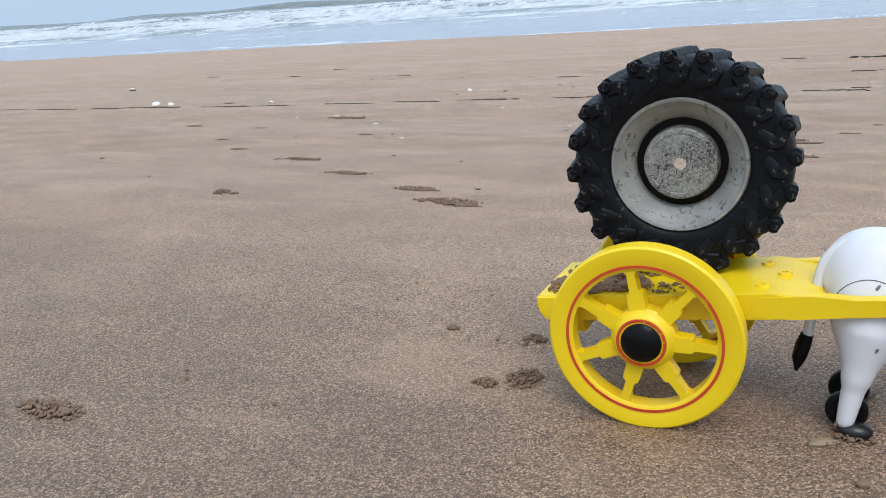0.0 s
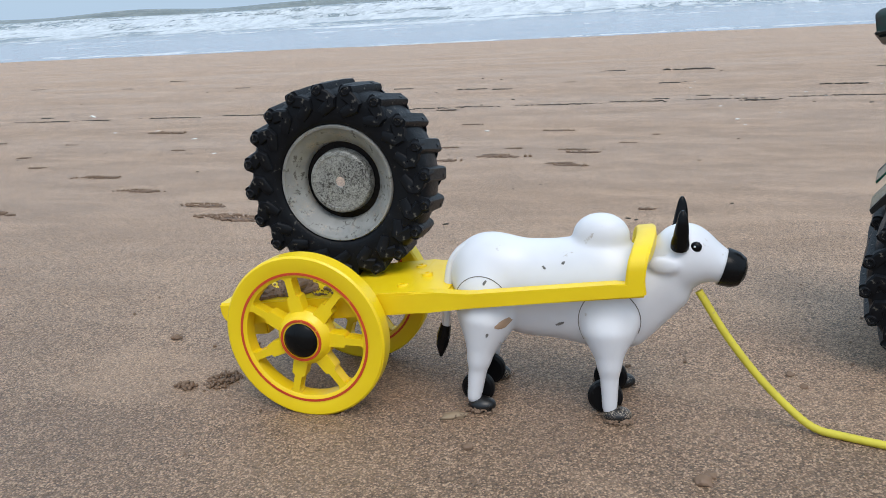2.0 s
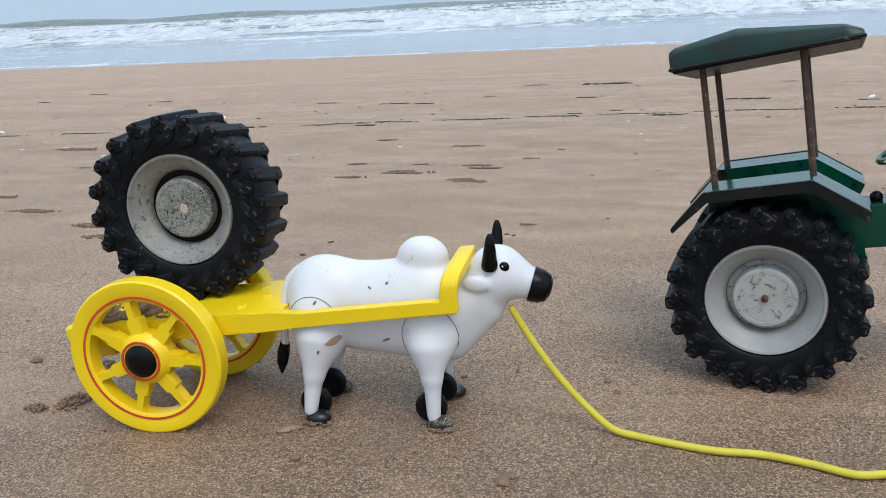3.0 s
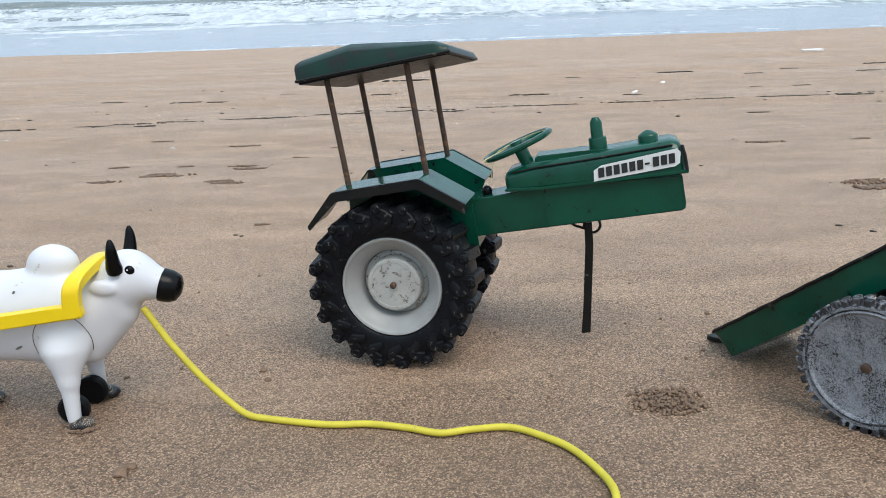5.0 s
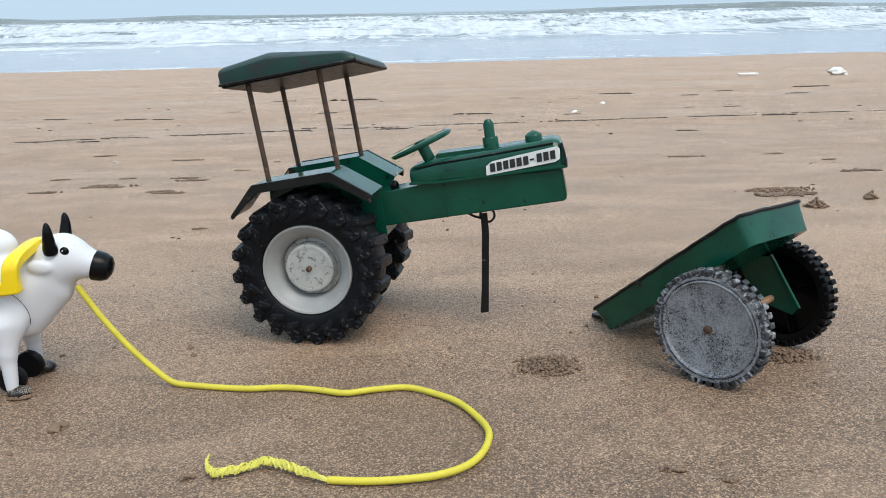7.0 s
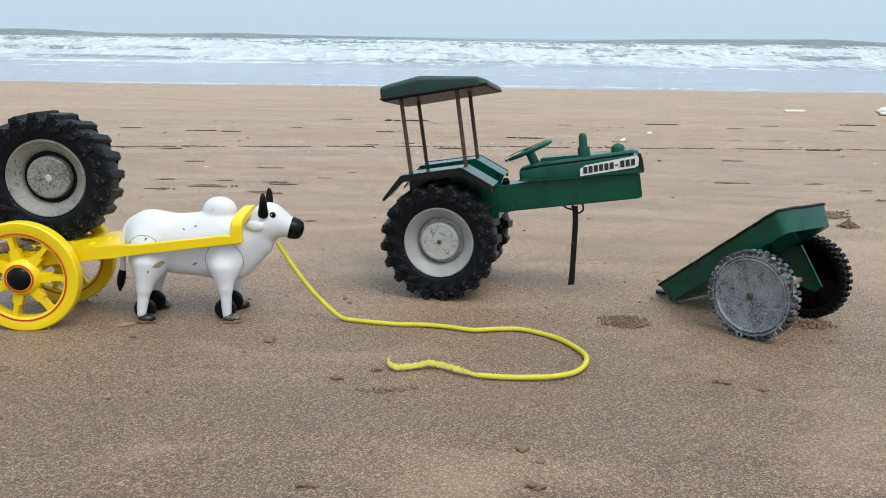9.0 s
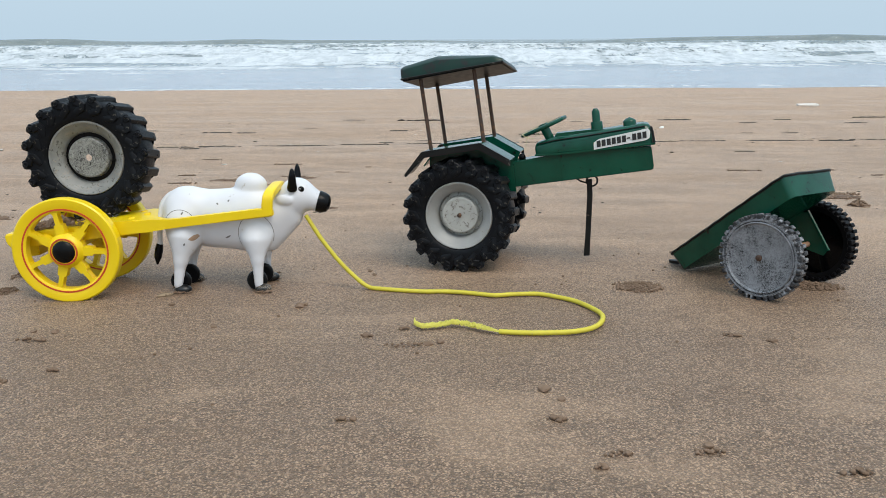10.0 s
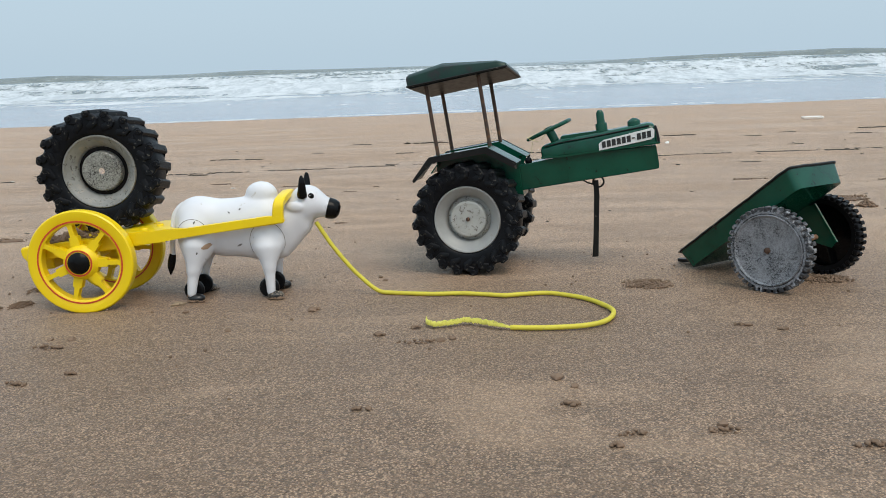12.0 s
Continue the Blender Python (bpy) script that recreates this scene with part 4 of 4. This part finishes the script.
part("hitch_bar", soften(loft([[(x, y + a, z + b) for a, b in ((-w, -0.0018), (w, -0.0018), (w, 0.0018), (-w, 0.0018))] for x, y, z, w in ((0.0900, -0.0500, 0.0120, 0.0045), (0.1130, -0.0490, 0.0050, 0.0045), (0.1260, -0.0480, 0.0036, 0.0042), (0.1310, -0.0478, 0.0034, 0.0030))]), 0.0006, 1), M_EDGE, trailer, "black hitch bar resting on the sand")
part("axle_support", prism([(-0.0160, 0.0365), (0.0060, 0.0690), (0.0320, 0.0640), (0.0260, 0.0500), (0.0100, 0.0340), (-0.0120, 0.0300)], -0.0878, -0.0868, 0.0002), M_GREEN, trailer, "green tin axle support")
part("brace", tube([(-0.0165, -0.0868, 0.0360), (0.0070, -0.0868, 0.0700)], 0.0014, 8), M_GREEN, trailer, "green folded edge of the support")


# ---- rope ----
R0 = 0.0021
lead = smooth_path([(0.1250, 0.4370, 0.0690), (0.1390, 0.4342, 0.0470), (0.1548, 0.4312, 0.0268), (0.1703, 0.4278, 0.0115), (0.1830, 0.4238, 0.0030), (0.1968, 0.4193, 0.0021), (0.2321, 0.4096, 0.0027), (0.2581, 0.4085, 0.0028), (0.2809, 0.4023, 0.0031), (0.2997, 0.3947, 0.0036), (0.3177, 0.3981, 0.0034), (0.3397, 0.3993, 0.0033), (0.3576, 0.3873, 0.004), (0.371, 0.3729, 0.0048), (0.3811, 0.3507, 0.0061), (0.3855, 0.3302, 0.0073), (0.381, 0.3102, 0.0084), (0.3709, 0.2943, 0.0093), (0.3556, 0.2852, 0.0099), (0.3381, 0.2824, 0.01), (0.318, 0.2822, 0.01), (0.2978, 0.2853, 0.0099)], 34)
rope = thing("rope", Matrix(), "yellow braided cord looped on the sand with a frayed end", "rope")
rings, side, run = [], None, 0.0
for i, p in enumerate(lead):
    d = (lead[min(i + 1, len(lead) - 1)] - lead[max(i - 1, 0)]).normalized()
    run += (p - lead[i - 1]).length if i else 0
    side = ((side or d.orthogonal()) - d * (side or d.orthogonal()).dot(d)).normalized()
    up = d.cross(side)
    ring = []
    for j in range(16):
        a = 2 * math.pi * j / 16
        r = R0 * (0.93 + 0.10 * abs(math.sin(2 * a + run * 900)) * abs(math.sin(2 * a - run * 900 + 0.8)))
        ring.append(p + (side * math.cos(a) + up * math.sin(a)) * r)
    rings.append(ring)
part("cord", loft(rings), M_ROPE, rope)
fray = smooth_path([(0.3009, 0.2835, 0.0109), (0.2872, 0.2917, 0.0104), (0.2792, 0.2972, 0.0101), (0.2694, 0.3042, 0.0097), (0.2617, 0.3062, 0.0096), (0.2551, 0.3014, 0.0098), (0.2468, 0.2987, 0.01), (0.24, 0.2964, 0.0101), (0.2347, 0.3005, 0.0099), (0.2318, 0.308, 0.0094), (0.2322, 0.3142, 0.0091)], 9)
bm = bmesh.new()
for k in range(20):
    ph, amp = random.uniform(0, 6.28), random.uniform(0.0009, 0.0034)
    fr = random.uniform(0.45, 1.1)
    pts = []
    for i, p in enumerate(fray):
        g = min(1.0, i / 12 + 0.15)
        a = ph + i * fr
        pts.append(p + Vector((random.uniform(-1, 1) * 0.0006, math.cos(a) * amp * g, max(-p.z + 0.0005, abs(math.sin(a)) * amp * g * 1.2 - 0.0012))))
    merge(bm, tube(pts[: random.randint(len(pts) * 2 // 3, len(pts))], 0.00034, 4))
tagged(part("frayed_end", bm, M_FRAY, rope, "loose frayed yellow fibres"), kind="stuff")


# ---- things on the sand ----
def height(x, y):
    return beach(y) + relief(x, y)


def lump(r, seed, flat=0.75, sub=2, rough=0.28):
    bm = bmesh.new()
    bmesh.ops.create_icosphere(bm, subdivisions=sub, radius=r)
    for v in bm.verts:
        k = 1 + rough * noise.noise(v.co * (1.4 / r) + Vector((seed * 3.7, seed, 0)))
        v.co = Vector((v.co.x * k, v.co.y * k, v.co.z * k * flat))
    return bm


LUMPS = []
for k in range(5):
    bm = lump(1.0, k + 1, 0.8, 1, 0.3)
    LUMPS.append(([v.co.copy() for v in bm.verts], [[v.index for v in f.verts] for f in bm.faces]))
    bm.free()


def pile(name, x, y, rx, ry, count, size, material, label, category, seed, kind="stuff", heap=0.0):
    """A scatter of small lumps as one object."""
    rnd = random.Random(seed)
    co, fs = [], []
    for _ in range(count):
        a, q = rnd.uniform(0, 2 * math.pi), math.sqrt(rnd.random()) * (0.6 + 0.4 * rnd.random())
        flat = 1.0 if material == M_CLOD else 0.35
        px, py = x + rx * q * math.cos(a), y + ry * q * math.sin(a)
        s = size * rnd.uniform(0.55, 1.25)
        pz = height(px, py) + s * 0.45 + heap * max(0.0, 1 - q) * rnd.uniform(0.2, 1)
        vs, faces = rnd.choice(LUMPS)
        turn = Matrix.Rotation(rnd.uniform(0, 6.28), 3, "Z")
        b = len(co)
        co += [tuple(turn @ Vector((v.x * (1 if flat == 1 else 1.6), v.y, v.z * flat)) * s + Vector((px, py, pz - (0 if flat == 1 else s * 0.3)))) for v in vs]
        fs += [[b + i for i in f] for f in faces]
    me = bpy.data.meshes.new(name)
    me.from_pydata(co, [], fs)
    me.polygons.foreach_set("use_smooth", [True] * len(me.polygons))
    me.materials.append(material)
    return tagged(new(name, me), label, category, "", kind)


BALLS = "cluster of small brown wet sand pellets on the beach"
for k, (x, y, rx, ry, n, s) in enumerate((
        (-0.393, 0.283, 0.028, 0.012, 70, 0.0026), (-0.445, 0.873, 0.055, 0.022, 90, 0.0036), (-0.158, 0.418, 0.012, 0.016, 40, 0.0022), (-0.176, 0.404, 0.008, 0.006, 16, 0.0026), (-0.173, 0.472, 0.010, 0.010, 18, 0.0024),
        (-0.232, 0.474, 0.005, 0.004, 7, 0.0028), (-0.541, 0.954, 0.045, 0.018, 45, 0.0035), (-0.736, 1.064, 0.050, 0.012, 40, 0.0036), (-0.936, 1.208, 0.055, 0.020, 40, 0.0040), (-0.787, 0.848, 0.014, 0.014, 18, 0.0040),
        (0.438, 0.429, 0.028, 0.022, 110, 0.0024), (0.606, 0.429, 0.026, 0.016, 110, 0.0026), (0.962, 1.186, 0.070, 0.030, 120, 0.0045), (0.937, 1.011, 0.018, 0.016, 45, 0.0050), (1.053, 1.07, 0.010, 0.010, 26, 0.0050))):
    pile("sand_pellets", x, y, rx, ry, int(n * (1.5 if rx > 0.04 else 3)), s * 0.5, M_CLOD, BALLS, "sand pellets", k, heap=0.014 if x > 0.88 and rx < 0.03 else 0.004)
for k, (x, y, r) in enumerate(((0.13, 0.362, 0.0042), (0.133, 0.369, 0.0030), (0.072, 0.304, 0.0026), (0.184, 0.477, 0.0024), (0.178, 0.492, 0.0025), (0.196, 0.28, 0.0034), (0.319, 0.168, 0.0038), (0.328, 0.153, 0.0026), (0.398, 0.093, 0.0030), (-0.049, 0.291, 0.0032), (-0.067, 0.293, 0.0024), (0.508, 0.574, 0.0022), (0.016, 0.369, 0.0030), (0.244, 0.259, 0.0035), (0.253, 0.264, 0.0030))):
    bm = lump(r, 20 + k, 0.6, 2, 0.5)
    part("sand_clod", bm, M_CLOD, None, "", pose(x, y, height(x, y) + r * 0.3, 0, 0, 40 * k), 0)
    tagged(bpy.context.scene.collection.objects[-1], "small dark clod of wet sand on the beach", "sand clod", "clods on the sand")
husk = part("husk", lump(0.0066, 51, 0.30, 3, 0.35), M_HUSK, None, "", pose(-0.001, 0.4, height(-0.001, 0.4) + 0.001, 0, 0, 25) @ Matrix.Diagonal((1.1, 0.45, 1, 1)))
tagged(husk, "flat brown seed husk lying on the sand", "seed husk")


def crumbs(parent, spots, m, seed):
    """Wet sand sticking to a thing, as one loose part."""
    rnd = random.Random(seed)
    co, fs = [], []
    for x, y, z, rx, ry, n, r in spots:
        for k in range(n * 5):
            q = min(0.0024, r * rnd.uniform(0.22, 0.62))
            a, w = rnd.uniform(0, 6.28), rnd.random() ** 0.7
            at = Vector((x + rx * w * math.cos(a), y + ry * w * math.sin(a), z + q * 0.3 + r * 1.2 * max(0.0, 1 - w) * rnd.random()))
            vs, faces = rnd.choice(LUMPS)
            b = len(co)
            co += [tuple(v * q + at) for v in vs]
            fs += [[b + i for i in f] for f in faces]
    me = bpy.data.meshes.new("wet_sand")
    me.from_pydata(co, [], fs)
    me.materials.append(M_CLOD)
    ob = new("wet_sand", me)
    ob.parent = parent
    if m is not None:
        ob.matrix_basis = m
    return tagged(ob, "clumps of wet brown sand", kind="stuff")


crumbs(cart, ((-0.030, -0.022, 0.0205, 0.009, 0.006, 44, 0.0062), (-0.012, -0.016, 0.0205, 0.012, 0.009, 56, 0.0066), (-0.044, -0.012, 0.0205, 0.010, 0.016, 40, 0.0024), (0.010, -0.020, 0.0202, 0.010, 0.008, 14, 0.0016), (-0.020, 0.010, 0.0205, 0.030, 0.016, 40, 0.0030)), B, 90)
crumbs(bull, ((0.035, -0.0250, 0.0015, 0.008, 0.004, 24, 0.0019), (-0.040, -0.0250, 0.0015, 0.009, 0.004, 26, 0.0019), (-0.047, -0.0220, 0.006, 0.002, 0.003, 8, 0.0014), (0.036, 0.0230, 0.0015, 0.008, 0.004, 16, 0.0018), (-0.038, 0.0230, 0.0015, 0.008, 0.004, 16, 0.0018)), None, 140)

for x, y, r in ((-0.034, -0.020, 0.0062), (-0.008, -0.018, 0.0070), (-0.018, -0.012, 0.0050)):
    tagged(part("wet_sand_clump", lump(r, 80 + int(x * 1000), 0.8, 3, 0.6), M_CLOD, cart, "clump of wet brown sand", B @ pose(x, y, 0.0205 + r * 0.5), 0), kind="stuff")

CRUST = ((0.227, 0.257, 0.0169), (0.321, 0.125, 0.0076), (0.396, 0.085, 0.0113), (-0.055, 0.271, 0.0146), (-0.038, 0.186, 0.0097), (-0.009, 0.206, 0.0052), (0.196, 0.28, 0.0066), (0.348, 0.082, 0.0093), (0.476, 0.282, 0.0095), (0.501, 0.27, 0.0053), (0.224, 0.297, 0.0058), (0.464, 0.065, 0.0098), (0.336, 0.065, 0.0045), (0.201, 0.12, 0.0067))
# Ridges take the darker clod colour in place of their shadows.
for k, (x, y, r) in enumerate(CRUST):
    pile("sand_crust", x, y, r, r * 0.40, 18, 0.0014, M_CLOD, "small broken ridge of crusted wet sand, darkened for its shadow", "sand crust", 600 + k, heap=0.002)

MARK = "shallow scuffed print in the sand with wet crumbs, darkened for its shade"
PRINTS = ((-1.198, 1.333, 0.023), (-0.926, 1.22, 0.039), (-0.716, 1.06, 0.03), (-0.518, 0.946, 0.022), (-0.42, 0.855, 0.031), (-0.764, 0.844, 0.009), (-1.842, 1.852, 0.033), (-1.547, 1.816, 0.022), (-1.466, 2.146, 0.086), (-1.411, 1.512, 0.02), (-1.085, 1.663, 0.017))
PRINTS_BEHIND = ((-0.233, 2.117, 0.051), (-0.128, 1.668, 0.034), (-0.116, 1.441, 0.028), (-0.029, 1.798, 0.018), (0.022, 2.007, 0.011), (-0.269, 1.567, 0.031), (0.063, 0.999, 0.009), (-0.253, 1.537, 0.052), (-0.091, 1.408, 0.033), (-0.099, 1.616, 0.035), (-0.343, 1.468, 0.032), (-0.409, 1.71, 0.025), (-0.259, 1.691, 0.019), (-0.523, 2.306, 0.031), (1.033, 1.805, 0.051), (1.255, 1.81, 0.029), (1.304, 1.64, 0.021), (1.241, 1.413, 0.044), (0.951, 1.138, 0.058))
# Flat crumbs are coloured dark for the shade lying in each print.
for k, (x, y, r) in enumerate(PRINTS + PRINTS_BEHIND):
    pile("sand_crumbs", x, y, r, r * 0.26, 46, min(0.0075, 0.0016 + r * 0.062), M_PRINT_SHADE, MARK, "sand print", 200 + k, heap=0.002)
    pile("sand_crumbs", x + r * 0.1, y + r * 0.05, r * 1.25, r * 0.40, 14, min(0.005, 0.0012 + r * 0.04), M_CLOD, MARK, "sand print", 260 + k, heap=0.001)

WEED = "dark scrap of drift weed lying on the beach"
SCRAPS = ((-2.595, 2.835, 0.036), (-5.436, 5.729, 0.081), (-4.272, 5.464, 0.064), (-3.0, 5.091, 0.067), (-4.631, 6.635, 0.116), (-0.602, 4.679, 0.046), (-0.028, 4.38, 0.071), (0.027, 5.815, 0.226), (-0.489, 5.936, 0.097), (0.129, 3.451, 0.034), (-0.028, 3.315, 0.047), (0.308, 3.126, 0.074))
SCRAPS_BEHIND = ((-1.521, 4.435, 0.074), (-1.074, 4.254, 0.088), (-0.884, 4.2, 0.081), (-0.786, 2.881, 0.054), (-0.766, 3.065, 0.04), (1.965, 5.862, 0.172), (2.363, 5.405, 0.088), (2.803, 5.894, 0.083), (3.652, 6.238, 0.169), (3.079, 5.298, 0.104), (2.007, 3.346, 0.09), (1.89, 4.115, 0.029), (1.34, 2.633, 0.043), (1.167, 5.541, 0.073), (0.727, 4.024, 0.115), (1.195, 3.822, 0.051), (2.109, 4.09, 0.058))
for k, (x, y, r) in enumerate(SCRAPS + SCRAPS_BEHIND):
    pile("drift_weed", x, y, r, r * 0.22, 26, min(0.022, 0.003 + r * 0.075), M_WEED, WEED, "drift weed", 300 + k)
# the tide line: short broken runs of crumbs along a gentle curve
for k in range(34):
    x = -3.7 + 0.19 * k + 0.05 * math.sin(k * 2.3)
    y = float(np.interp(x, [-3.6, -2.2, -1.2, -0.7, 0.3, 1.1, 2.3, 3.0], [2.53, 2.68, 2.92, 3.04, 3.26, 3.34, 3.45, 3.5])) + 0.012 * math.sin(k * 1.7)
    pile("tide_line", x, y, 0.12 + 0.05 * math.sin(k * 3.1), 0.020, 26 + 10 * (k % 3), 0.0045 + 0.0022 * (k % 2), M_WEED, "thin broken tide line of dark drift crumbs", "tide line", 430 + k)
pile("beach_litter", 0.4, 4.2, 4.0, 2.2, 60, 0.008, M_WEED, "scattered dark specks of drift on the sand", "beach litter", 402)
pile("beach_grit", 0.2, 1.4, 1.8, 0.9, 60, 0.0028, M_WEED, "scattered small dark grit on the sand", "beach grit", 403)
pile("beach_grit", 0.25, 0.45, 0.75, 0.40, 90, 0.0013, M_CLOD, "scattered small dark grit on the sand", "beach grit", 404)
pile("shell_grit", 0.3, 3.0, 3.2, 1.6, 40, 0.005, M_SHELL, "scattered pale shell fragments", "shell grit", 405)


def shell(x, y, r, k):
    bm = lump(r, 60 + k, 0.55, 3, 0.35)
    for v in bm.verts:
        if v.co.z < 0:
            v.co.z *= 0.25
    ob = part("shell", bm, M_SHELL, None, "", pose(x, y, height(x, y) + r * 0.15, 12, 8 * k, 50 * k), 60)
    return tagged(ob, "white sea shell lying on the sand", "shell", "shells on the beach")


for k, (x, y, r) in enumerate(((-2.99, 2.764, 0.020), (-2.888, 2.761, 0.015), (-2.367, 2.852, 0.012), (-4.588, 4.036, 0.025), (1.228, 3.918, 0.016), (1.556, 4.646, 0.014), (-1.7, 3.507, 0.010))):
    shell(x, y, r, k)
plank = part("plank", soften(loft([[(x, -0.030 - 0.004 * math.sin(x * 20), 0), (x, 0.034, 0), (x, 0.032, 0.022), (x, -0.028, 0.024)] for x in np.linspace(-0.12, 0.12, 9)]), 0.004, 1), M_FOAMBOARD, None, "", pose(4.35, 8.999, height(4.35, 8.999) + 0.012, 8, 0, 6))
tagged(plank, "weathered whitish piece of board washed up on the beach", "driftwood")
tagged(part("foam_block", lump(0.10, 71, 0.42, 3, 0.7), M_FOAMBOARD, None, "", pose(5.328, 8.866, height(5.328, 8.866) + 0.04), 60), "crumpled white plastic litter lying on the far sand", "litter")
